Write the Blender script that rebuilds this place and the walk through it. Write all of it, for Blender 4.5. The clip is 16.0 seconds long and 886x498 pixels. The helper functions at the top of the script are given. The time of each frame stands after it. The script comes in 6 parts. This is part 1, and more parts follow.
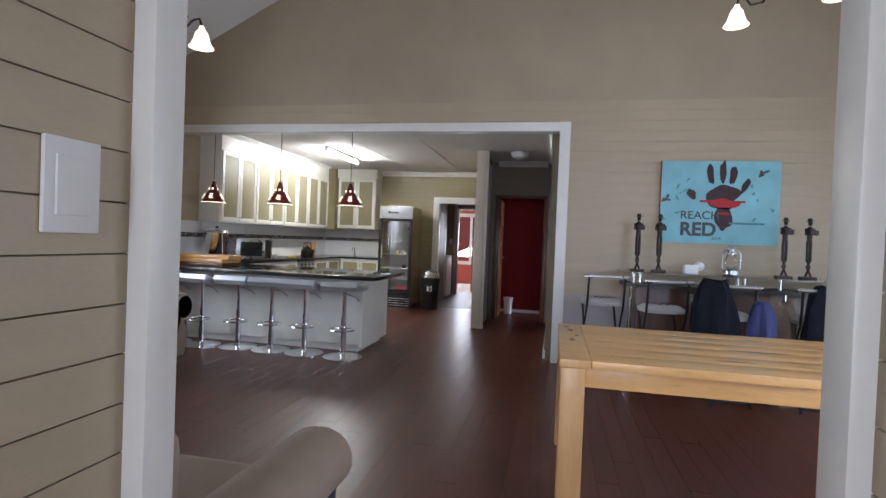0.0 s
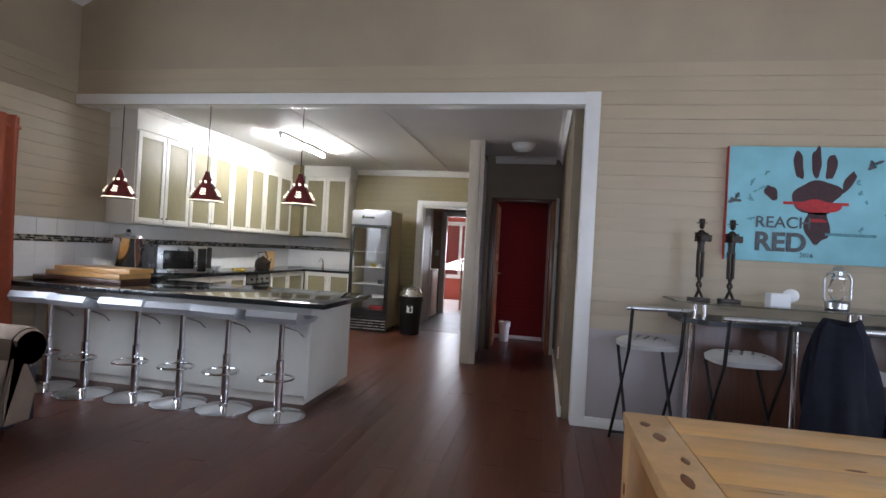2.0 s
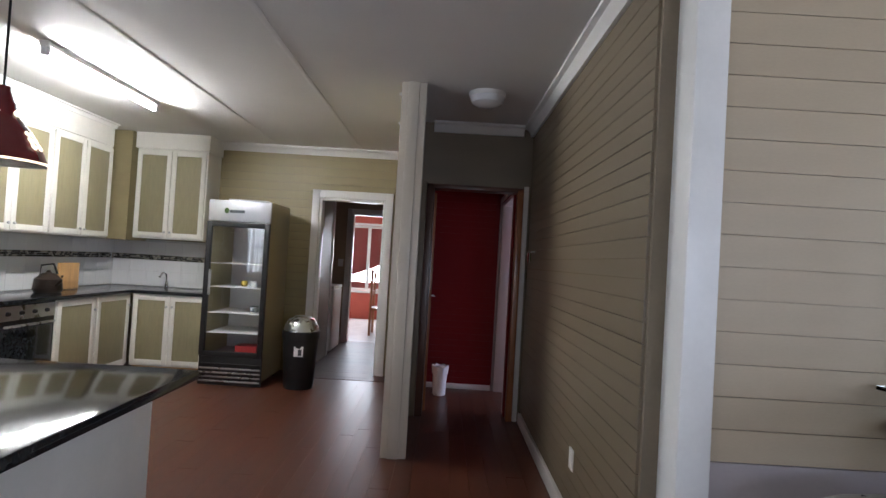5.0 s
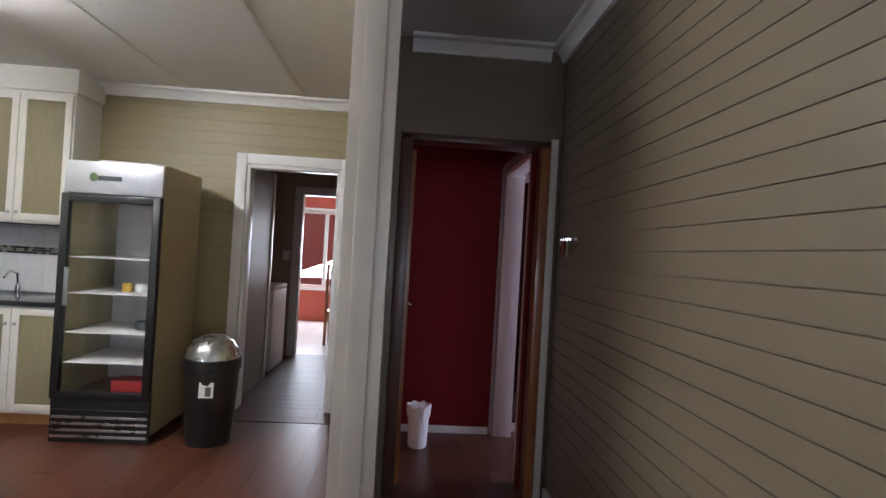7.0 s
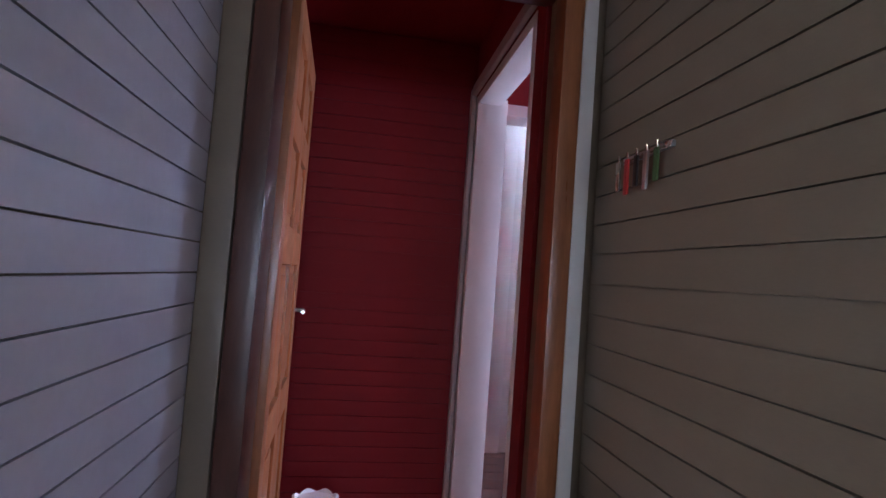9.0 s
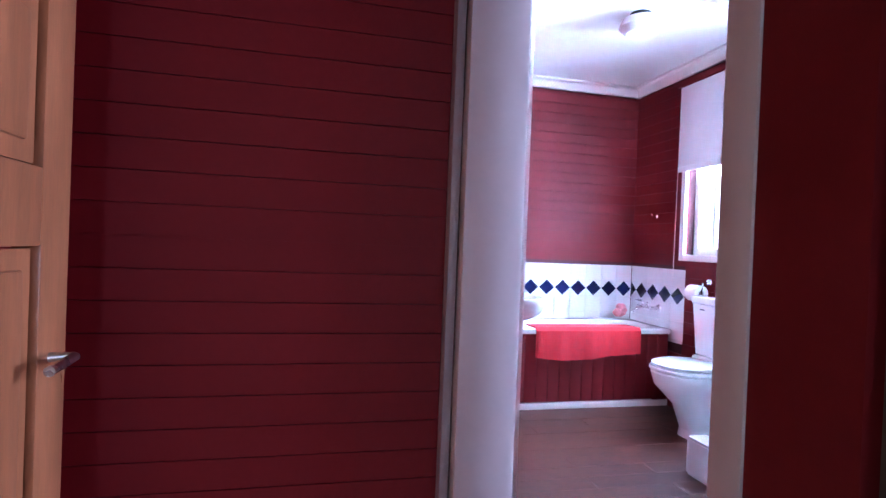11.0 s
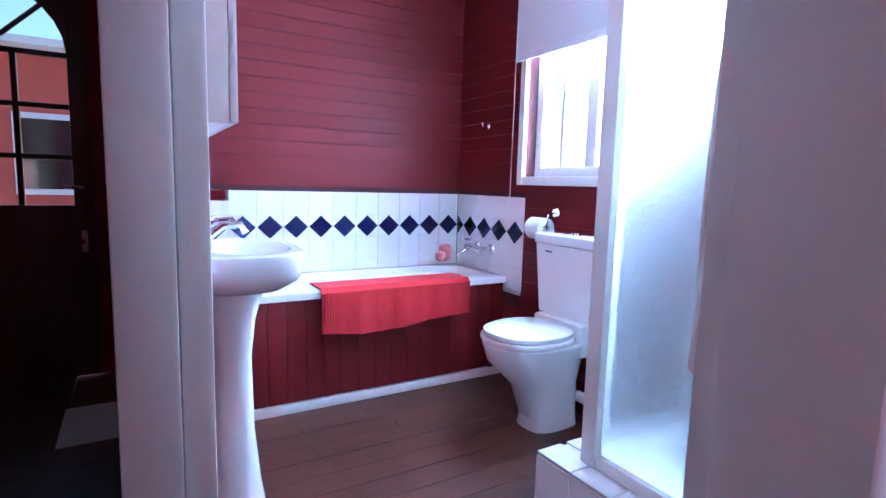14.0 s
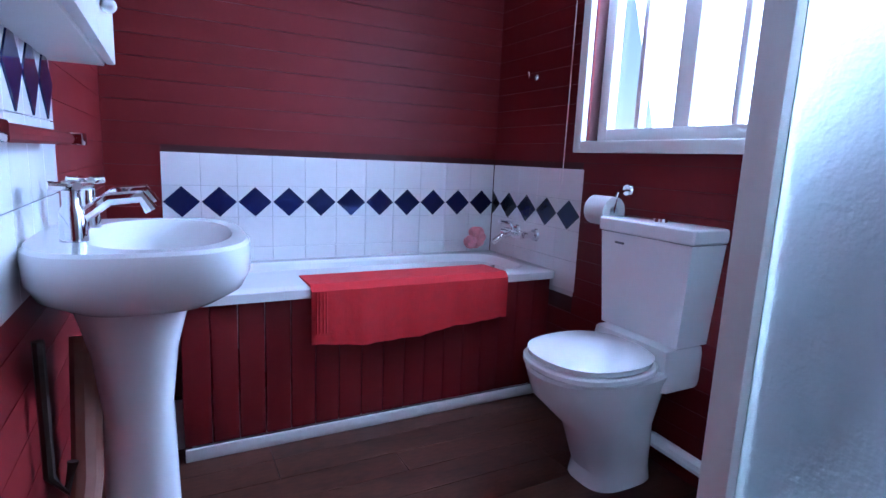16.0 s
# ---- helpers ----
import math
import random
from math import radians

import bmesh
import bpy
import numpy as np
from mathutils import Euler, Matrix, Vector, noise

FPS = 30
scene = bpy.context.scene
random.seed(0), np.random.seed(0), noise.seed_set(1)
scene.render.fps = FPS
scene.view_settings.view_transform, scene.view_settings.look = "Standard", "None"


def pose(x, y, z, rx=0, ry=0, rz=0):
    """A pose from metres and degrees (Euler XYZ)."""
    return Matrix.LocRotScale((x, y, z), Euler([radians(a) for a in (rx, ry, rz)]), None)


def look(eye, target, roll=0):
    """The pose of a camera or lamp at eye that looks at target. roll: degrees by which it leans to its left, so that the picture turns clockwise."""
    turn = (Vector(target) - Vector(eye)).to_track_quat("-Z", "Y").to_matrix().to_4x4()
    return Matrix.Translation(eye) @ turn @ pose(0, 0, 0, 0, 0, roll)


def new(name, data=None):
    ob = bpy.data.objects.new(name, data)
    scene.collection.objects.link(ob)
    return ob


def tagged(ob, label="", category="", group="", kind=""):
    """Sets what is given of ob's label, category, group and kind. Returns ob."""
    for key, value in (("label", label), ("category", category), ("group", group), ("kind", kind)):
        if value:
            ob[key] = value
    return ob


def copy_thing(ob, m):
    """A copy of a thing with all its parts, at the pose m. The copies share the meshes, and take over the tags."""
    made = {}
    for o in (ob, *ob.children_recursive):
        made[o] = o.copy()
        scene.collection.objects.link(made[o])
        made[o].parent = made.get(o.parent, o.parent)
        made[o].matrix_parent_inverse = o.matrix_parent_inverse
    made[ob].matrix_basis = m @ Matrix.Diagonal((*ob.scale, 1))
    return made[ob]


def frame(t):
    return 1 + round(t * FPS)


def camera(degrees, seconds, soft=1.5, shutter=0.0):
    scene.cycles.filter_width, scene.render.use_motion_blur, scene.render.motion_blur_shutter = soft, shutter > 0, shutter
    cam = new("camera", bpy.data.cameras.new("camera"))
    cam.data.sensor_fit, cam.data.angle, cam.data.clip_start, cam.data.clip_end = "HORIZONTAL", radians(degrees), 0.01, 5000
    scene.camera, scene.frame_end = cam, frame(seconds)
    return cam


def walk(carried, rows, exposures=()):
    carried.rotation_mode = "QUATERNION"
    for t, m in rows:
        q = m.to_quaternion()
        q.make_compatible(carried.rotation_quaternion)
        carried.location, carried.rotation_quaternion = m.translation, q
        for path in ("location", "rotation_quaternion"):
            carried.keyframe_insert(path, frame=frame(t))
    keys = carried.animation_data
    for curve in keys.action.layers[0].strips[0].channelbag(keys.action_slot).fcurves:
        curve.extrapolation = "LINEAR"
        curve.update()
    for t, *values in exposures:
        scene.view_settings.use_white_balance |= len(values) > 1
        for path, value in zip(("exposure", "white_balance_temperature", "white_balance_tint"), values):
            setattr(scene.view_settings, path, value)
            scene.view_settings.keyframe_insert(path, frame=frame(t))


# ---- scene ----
cam = camera(80.3, 16.0)
PATH = [
    (0, (0.587, 0.823, 1.271), (0.171, 2.778, 1.238), 2.3),
    (0.5, (0.544, 1.218, 1.26), (0.127, 3.174, 1.237), 2.6),
    (1, (0.467, 1.599, 1.254), (0.053, 3.556, 1.24), 2.8),
    (1.5, (0.383, 1.978, 1.27), (-0.016, 3.938, 1.27), 2.9),
    (2, (0.324, 2.386, 1.291), (-0.052, 4.351, 1.299), 3.1),
    (2.5, (0.246, 2.777, 1.294), (-0.096, 4.747, 1.31), 3.2),
    (3, (0.186, 3.179, 1.313), (-0.101, 5.158, 1.337), 3.3),
    (3.5, (0.099, 3.581, 1.317), (-0.125, 5.568, 1.347), 3.3),
    (4, (0.0, 3.983, 1.336), (-0.152, 5.977, 1.379), 3.3),
    (4.2, (-0.046, 4.163, 1.327), (-0.16, 6.159, 1.381), 3.4),
    (6.3, (-0.34, 5.899, 1.457), (-0.291, 7.898, 1.471), 3.2),
    (6.5, (-0.318, 6.083, 1.438), (-0.261, 8.083, 1.45), 3.3),
    (7, (-0.319, 6.498, 1.372), (-0.194, 8.494, 1.393), 3.3),
    (7.5, (-0.285, 6.917, 1.309), (-0.104, 8.908, 1.342), 3.2),
    (8, (-0.219, 7.33, 1.254), (0.019, 9.315, 1.294), 3.1),
    (8.5, (-0.152, 7.703, 1.211), (0.116, 9.684, 1.27), 2.8),
    (9, (-0.095, 8.133, 1.184), (0.214, 10.106, 1.286), 4.2),
    (9.2, (-0.032, 8.317, 1.203), (0.229, 10.298, 1.293), 4.2),
    (11.3, (0.11, 9.47, 1.212), (0.633, 11.4, 1.18), 2),
    (11.5, (0.139, 9.547, 1.203), (0.727, 11.458, 1.166), 2.1),
    (12, (0.253, 9.778, 1.136), (1.012, 11.628, 1.108), 2.2),
    (12.5, (0.347, 9.945, 1.161), (1.231, 11.738, 1.092), 1.8),
    (13, (0.489, 10.102, 1.162), (1.436, 11.857, 1.02), 1.3),
    (13.5, (0.65, 10.293, 1.11), (1.656, 12.014, 0.946), 1.9),
    (14, (0.819, 10.444, 1.15), (1.835, 12.149, 0.907), 1.6),
    (14.5, (0.955, 10.64, 1.131), (1.98, 12.336, 0.864), 2.2),
    (15, (1.053, 10.81, 1.115), (2.059, 12.517, 0.843), 2),
    (15.5, (1.089, 10.942, 1.108), (2.083, 12.654, 0.82), 2.4),
    (16, (1.137, 10.995, 1.105), (2.053, 12.742, 0.772), 2.5),
]
walk(cam, [(t, look(eye, target, roll)) for t, eye, target, roll in PATH], [
    (0, 0.05, 6000, 12), (4, 0.0, 6000, 12), (6.5, 0.1, 5900, 12), (8, 0.65, 5950, 13), (9.2, 1.2, 5300, 16), (11.3, 1.4, 4900, 16), (12.5, 1.3, 4850, 14), (14, 0.95, 4750, 9), (15, 0.4, 4750, 8), (16, -0.1, 4800, 9)])

# ---- light ----
world = bpy.data.worlds.new("sky")
scene.world = world
world.use_nodes = True
wn = world.node_tree.nodes
sky = wn.new("ShaderNodeTexSky")
sky.sky_type, sky.sun_disc = "NISHITA", False
sky.sun_elevation, sky.sun_rotation = radians(50), radians(60)
world.node_tree.links.new(sky.outputs[0], wn["Background"].inputs[0])
wn["Background"].inputs[1].default_value = 0.12
sun = new("sun", bpy.data.lights.new("sun", "SUN"))
sun.data.energy, sun.data.angle, sun.data.color = 4.0, radians(0.5), (1, 0.96, 0.9)
sun.matrix_world = look((10, 6, 12), (0, 0, 0))


def area(name, eye, target, w, h, power, color=(1, 1, 1)):
    ob = new(name, bpy.data.lights.new(name, "AREA"))
    ob.data.shape, ob.data.size, ob.data.size_y = "RECTANGLE", w, h
    ob.data.energy, ob.data.color = power, color
    ob.matrix_world = look(eye, target)
    return ob


area("daylight_lounge_window", (-4.16, 4.6, 1.45), (0, 4.6, 1.0), 1.5, 1.1, 60, (0.86, 0.93, 1))
area("daylight_entrance", (0.4, -1.9, 1.3), (0.4, 4, 1.2), 1.0, 1.9, 45, (0.9, 0.93, 1))
# Added lamp: brightens the lounge through glazing that stays out of view.
area("daylight_lounge_glazing", (4.2, 4.0, 1.3), (0, 4.6, 1.0), 3.0, 1.9, 45, (0.82, 0.9, 1))
# Added lamp: bluish fill from the south for the bar and partition.
area("daylight_lounge_south", (2.3, 1.68, 1.5), (1.0, 8, 1.1), 1.3, 1.2, 40, (0.72, 0.8, 1))
area("daylight_bathroom_window", (2.83, 12.28, 1.75), (0.8, 12.2, 1.0), 0.7, 1.0, 95, (0.68, 0.77, 1))
area("daylight_shower_window", (2.83, 11.2, 1.85), (0.8, 11.2, 1.2), 0.7, 0.9, 205, (0.72, 0.84, 1))
area("daylight_hall_end", (3.58, 10.15, 1.3), (1.0, 10.2, 1.2), 0.8, 1.9, 60, (0.8, 0.8, 1))
area("daylight_back_room", (-1.7, 16.45, 1.35), (-1.4, 11, 0.6), 2.1, 1.1, 75, (0.92, 0.95, 1))


# ---- materials ----
def material(name, color, rough=0.5, metal=0.0, vary=0.12, scale=6.0, bump=0.1, fine=60.0, stretch=(1, 1, 1), spec=0.5, coat=0.0, tint=0.0):
    m = bpy.data.materials.new(name)
    m.use_nodes = True
    nt = m.node_tree
    b = nt.nodes["Principled BSDF"]
    b.inputs["Roughness"].default_value, b.inputs["Metallic"].default_value = rough, metal
    b.inputs["Specular IOR Level"].default_value = spec
    b.inputs["Coat Weight"].default_value = coat
    b.inputs["Coat Roughness"].default_value = 0.15
    co = nt.nodes.new("ShaderNodeTexCoord")
    mp = nt.nodes.new("ShaderNodeMapping")
    mp.inputs["Scale"].default_value = stretch
    nt.links.new(co.outputs["Object"], mp.inputs[0])
    info = nt.nodes.new("ShaderNodeObjectInfo")
    n1, n2 = nt.nodes.new("ShaderNodeTexNoise"), nt.nodes.new("ShaderNodeTexNoise")
    for n, s, d in ((n1, scale, 4), (n2, fine, 3)):
        nt.links.new(mp.outputs[0], n.inputs["Vector"])
        n.inputs["Scale"].default_value, n.inputs["Detail"].default_value = s, d
    add = nt.nodes.new("ShaderNodeMath")
    add.operation = "MULTIPLY_ADD"
    nt.links.new(n2.outputs[0], add.inputs[0])
    add.inputs[1].default_value = 0.4
    nt.links.new(n1.outputs[0], add.inputs[2])
    add2 = nt.nodes.new("ShaderNodeMath")
    add2.operation = "MULTIPLY_ADD"
    nt.links.new(info.outputs["Random"], add2.inputs[0])
    add2.inputs[1].default_value = tint
    nt.links.new(add.outputs[0], add2.inputs[2])
    ramp = nt.nodes.new("ShaderNodeValToRGB")
    c = Vector(color)
    ramp.color_ramp.elements[0].position, ramp.color_ramp.elements[1].position = 0.4, 1.0
    ramp.color_ramp.elements[0].color = (*(c * (1 - vary)), 1)
    ramp.color_ramp.elements[1].color = (*[min(1, v) for v in c * (1 + vary)], 1)
    nt.links.new(add2.outputs[0], ramp.inputs[0])
    nt.links.new(ramp.outputs[0], b.inputs["Base Color"])
    rr = nt.nodes.new("ShaderNodeMapRange")
    rr.inputs["To Min"].default_value, rr.inputs["To Max"].default_value = max(0.02, rough * 0.8), min(1, rough * 1.2)
    nt.links.new(n1.outputs[0], rr.inputs["Value"])
    nt.links.new(rr.outputs[0], b.inputs["Roughness"])
    if bump:
        bp = nt.nodes.new("ShaderNodeBump")
        bp.inputs["Strength"].default_value, bp.inputs["Distance"].default_value = bump, 0.004
        nt.links.new(add.outputs[0], bp.inputs["Height"])
        nt.links.new(bp.outputs[0], b.inputs["Normal"])
    return m


def emitter(name, color, power):
    m = bpy.data.materials.new(name)
    m.use_nodes = True
    b = m.node_tree.nodes["Principled BSDF"]
    b.inputs["Base Color"].default_value = (*color, 1)
    b.inputs["Emission Color"].default_value = (*color, 1)
    b.inputs["Emission Strength"].default_value = power
    return m


def glass(name, color=(1, 1, 1), rough=0.0, wavy=0.0):
    m = bpy.data.materials.new(name)
    m.use_nodes = True
    nt = m.node_tree
    b = nt.nodes["Principled BSDF"]
    b.inputs["Base Color"].default_value = (*color, 1)
    b.inputs["Transmission Weight"].default_value = 1
    b.inputs["Roughness"].default_value = rough
    b.inputs["IOR"].default_value = 1.45
    if wavy:
        co, n, bp = nt.nodes.new("ShaderNodeTexCoord"), nt.nodes.new("ShaderNodeTexNoise"), nt.nodes.new("ShaderNodeBump")
        n.inputs["Scale"].default_value, bp.inputs["Strength"].default_value, bp.inputs["Distance"].default_value = 45, wavy, 0.006
        nt.links.new(co.outputs["Object"], n.inputs["Vector"])
        nt.links.new(n.outputs[0], bp.inputs["Height"])
        nt.links.new(bp.outputs[0], b.inputs["Normal"])
    return m


M_BEIGE = material("beige_board_paint", (0.44, 0.36, 0.25), 0.45, vary=0.1, scale=1.5, stretch=(1, 1, 4), tint=0.12)
M_OLIVE = material("olive_board_paint", (0.33, 0.28, 0.15), 0.42, vary=0.1, scale=1.5, stretch=(1, 1, 4), tint=0.12)
# Pale paint, with the bluish daylight on the partition put into its colour.
M_PALE_LIT = material("pale_board_paint_bluish_light", (0.60, 0.575, 0.64), 0.4, vary=0.08, scale=1.5, tint=0.1)
M_LILAC = material("pale_board_paint", (0.40, 0.36, 0.36), 0.4, vary=0.08, scale=1.5, tint=0.1)
M_CREAM = material("cream_gloss_paint", (0.56, 0.50, 0.41), 0.38, vary=0.06, scale=5, bump=0.06)
M_TAUPE = material("taupe_board_and_dim_wall_paint", (0.185, 0.146, 0.096), 0.42, vary=0.1, scale=1.5, stretch=(1, 1, 4), tint=0.12)
M_RED = material("red_board_paint", (0.11, 0.005, 0.0065), 0.55, vary=0.18, scale=2, stretch=(1, 1, 3), tint=0.15, spec=0.22)
M_REDWALL = material("red_plaster", (0.19, 0.007, 0.010), 0.6, vary=0.12, scale=3, spec=0.25)
M_GROOVE = material("groove_shadow_paint", (0.20, 0.16, 0.11), 0.8)
M_GROOVE_RED = material("groove_red", (0.05, 0.008, 0.008), 0.8)
M_WHITE = material("white_gloss_paint", (0.78, 0.77, 0.74), 0.32, vary=0.05, scale=5, bump=0.06)
M_CEIL = material("white_ceiling", (0.74, 0.73, 0.71), 0.7, vary=0.04, scale=2, bump=0.05)
M_PLASTER = material("brown_beige_plaster", (0.41, 0.335, 0.235), 0.6, vary=0.08, scale=2)
M_CABW = material("white_cabinet_paint", (0.78, 0.76, 0.70), 0.35, vary=0.05)
M_CABP = material("olive_cabinet_panel", (0.27, 0.24, 0.14), 0.45, vary=0.1, scale=8, stretch=(6, 6, 1))
M_GRANITE = material("black_granite", (0.018, 0.02, 0.022), 0.09, vary=0.6, scale=40, bump=0.0, fine=220)
M_CHROME = material("chrome", (0.8, 0.8, 0.82), 0.08, 1.0, vary=0.03, bump=0)
M_STEEL = material("brushed_steel", (0.55, 0.56, 0.57), 0.28, 1.0, vary=0.06, scale=12, bump=0.02)
M_SILVER = material("silver_vinyl", (0.46, 0.47, 0.50), 0.33, 0.5, vary=0.08)
M_BLACKM = material("black_metal", (0.015, 0.014, 0.014), 0.4, 0.3, vary=0.2)
M_BLACK = material("black_plastic", (0.012, 0.012, 0.013), 0.35, vary=0.2)
M_PINE = material("varnished_pine", (0.66, 0.37, 0.13), 0.3, vary=0.22, scale=3, stretch=(1, 7, 7), coat=0.3, bump=0.05, fine=25, tint=0.25)
M_PINEX = material("varnished_pine_leg", (0.64, 0.37, 0.15), 0.33, vary=0.18, scale=3, stretch=(7, 7, 1), coat=0.3, bump=0.05, fine=25)
M_KNOT = material("pine_knot", (0.16, 0.055, 0.018), 0.4, vary=0.4, scale=30)
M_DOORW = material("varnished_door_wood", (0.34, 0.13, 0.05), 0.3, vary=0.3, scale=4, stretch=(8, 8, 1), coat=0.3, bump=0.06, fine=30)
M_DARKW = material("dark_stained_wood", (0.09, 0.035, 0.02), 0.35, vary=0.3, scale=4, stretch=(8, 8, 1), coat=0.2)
M_FLOOR = material("polished_dark_floor_board", (0.085, 0.028, 0.016), 0.36, vary=0.35, scale=2.2, stretch=(5, 0.8, 1), bump=0.08, fine=40, tint=0.16, coat=0.06)
M_FLOORX = material("worn_bathroom_floor_board", (0.058, 0.021, 0.013), 0.42, vary=0.75, scale=5.0, stretch=(0.8, 2.2, 1), bump=0.15, fine=40, tint=0.12, spec=0.3)
M_SOFA = material("taupe_sofa_fabric", (0.30, 0.225, 0.17), 0.9, vary=0.1, scale=14, bump=0.4, fine=260)
M_SOFAD = material("dark_blue_sofa_leather", (0.03, 0.028, 0.045), 0.4, vary=0.2)
M_CURTAIN = material("rust_curtain_fabric", (0.45, 0.12, 0.06), 0.85, vary=0.12, scale=20, bump=0.3, fine=240)
M_PENDANT = material("maroon_enamel", (0.13, 0.012, 0.014), 0.25, vary=0.1, coat=0.4)
M_TILE = material("white_glazed_tile", (0.80, 0.80, 0.80), 0.12, vary=0.03, scale=3, bump=0.03, tint=0.1)
M_GROUT = material("grey_grout", (0.62, 0.62, 0.62), 0.8)
M_BLUE = material("navy_glazed_tile", (0.008, 0.010, 0.05), 0.12, vary=0.2, bump=0.03)
M_MOSAIC_D = material("dark_mosaic_tile", (0.05, 0.048, 0.04), 0.15, vary=0.5, scale=90)
M_MOSAIC_L = material("pale_mosaic_tile", (0.34, 0.32, 0.27), 0.15, vary=0.4, scale=90)
M_CERAMIC = material("white_ceramic", (0.82, 0.82, 0.82), 0.07, vary=0.02, bump=0.0)
M_TOWEL = material("red_towel_cloth", (0.36, 0.003, 0.008), 0.95, vary=0.15, scale=25, bump=0.8, fine=300)
M_TOWELW = material("cream_towel_cloth", (0.78, 0.74, 0.70), 0.95, vary=0.1, scale=25, bump=0.8, fine=300)
M_BLIND = material("white_blind_cloth", (0.75, 0.74, 0.76), 0.9, vary=0.04, bump=0.2, fine=200)
M_CANVAS = material("pale_blue_canvas", (0.24, 0.53, 0.60), 0.6, vary=0.16, scale=5, bump=0.2, fine=220)
M_CANVASRED = material("red_canvas_edge", (0.42, 0.04, 0.03), 0.7)
M_INKD = material("dark_maroon_ink", (0.045, 0.012, 0.016), 0.6, vary=0.4, scale=30)
M_INKR = material("red_ink", (0.42, 0.012, 0.016), 0.6, vary=0.3, scale=30)
M_INKG = material("grey_ink", (0.07, 0.08, 0.09), 0.6, vary=0.5, scale=40)
M_INKT = material("faded_teal_ink", (0.10, 0.27, 0.32), 0.6, vary=0.4, scale=40)
M_BRONZE = material("dark_bronze", (0.03, 0.02, 0.014), 0.4, 0.4, vary=0.4, scale=20)
M_COPPER = material("copper_brown", (0.25, 0.09, 0.04), 0.4, 0.4, vary=0.3)
M_SEAT = material("grey_dotted_cloth", (0.42, 0.41, 0.40), 0.9, vary=0.1, bump=0.3, fine=250)
M_NAVY = material("navy_cloth", (0.035, 0.045, 0.15), 0.8, vary=0.3, scale=18, bump=0.6)
M_COAT = material("black_jacket_cloth", (0.010, 0.011, 0.018), 0.95, vary=0.3, scale=14, bump=0.6, spec=0.15)
M_TAN = material("tan_bag_cloth", (0.2, 0.14, 0.1), 0.85, vary=0.3, scale=14, bump=0.5)
M_PAPER = material("white_paper", (0.8, 0.8, 0.8), 0.9, vary=0.03)
M_FOOD_Y = material("banana_skin", (0.6, 0.42, 0.06), 0.5, vary=0.2)
M_FOOD_R = material("red_packaging", (0.45, 0.03, 0.03), 0.4, vary=0.2)
M_GREENBAG = material("yellow_green_cloth", (0.36, 0.33, 0.04), 0.9, vary=0.1)
M_PIPE = material("orange_brown_pipe", (0.32, 0.16, 0.12), 0.5, vary=0.2)
M_REDBRICK = material("outdoor_red_wall", (0.48, 0.10, 0.07), 0.8, vary=0.1)
M_PAVE = material("pale_paving", (0.5, 0.47, 0.43), 0.8, vary=0.15)
M_TILEFLOOR = material("pale_sunroom_tile", (0.55, 0.52, 0.5), 0.25, vary=0.08)
M_GREEN = material("foliage", (0.06, 0.10, 0.03), 0.8, vary=0.4)
M_GLASS = glass("clear_glass")
M_GLASSD = glass("smoked_glass", (0.75, 0.83, 0.85), 0.02)
M_FROST = glass("pebbled_shower_glass", (0.93, 0.98, 1.0), 0.42, 0.5)
M_TUBE = emitter("lit_tube", (1, 0.97, 0.9), 330)
M_BULB = emitter("lit_bulb", (1, 0.82, 0.55), 65)
M_SHADE = emitter("lit_frosted_shade", (1, 0.86, 0.62), 2.2)
M_SKYGLOW = emitter("bright_outdoor_haze", (0.93, 0.97, 1), 5.0)


# ---- mesh helpers ----
def absorb(bm, tmp, m=None):
    if m is not None:
        tmp.transform(m)
    me = bpy.data.meshes.new("tmp")
    tmp.to_mesh(me)
    tmp.free()
    bm.from_mesh(me)
    bpy.data.meshes.remove(me)
    return bm


def bx(x0, x1, y0, y1, z0, z1, bev=0.0, bm=None, m=None, seg=2):
    bm = bm or bmesh.new()
    t = bmesh.new()
    bmesh.ops.create_cube(t, size=1)
    t.transform(Matrix.Translation(((x0 + x1) / 2, (y0 + y1) / 2, (z0 + z1) / 2)) @ Matrix.Diagonal((abs(x1 - x0), abs(y1 - y0), abs(z1 - z0), 1)))
    if bev:
        bmesh.ops.bevel(t, geom=t.edges[:], offset=bev, segments=seg, affect="EDGES", profile=0.6)
    return absorb(bm, t, m)


def lathe(profile, seg=24, bm=None, m=None, sx=1.0, sy=1.0):
    bm = bm or bmesh.new()
    t = bmesh.new()
    rings = []
    for r, z in profile:
        rings.append([t.verts.new((sx * r * math.cos(2 * math.pi * i / seg), sy * r * math.sin(2 * math.pi * i / seg), z)) for i in range(seg)])
    for a, b in zip(rings, rings[1:]):
        for i in range(seg):
            t.faces.new((a[i], a[(i + 1) % seg], b[(i + 1) % seg], b[i]))
    if profile[0][0] > 0.0005:
        t.faces.new(rings[0][::-1])
    if profile[-1][0] > 0.0005:
        t.faces.new(rings[-1])
    bmesh.ops.remove_doubles(t, verts=t.verts, dist=1e-5)
    return absorb(bm, t, m)


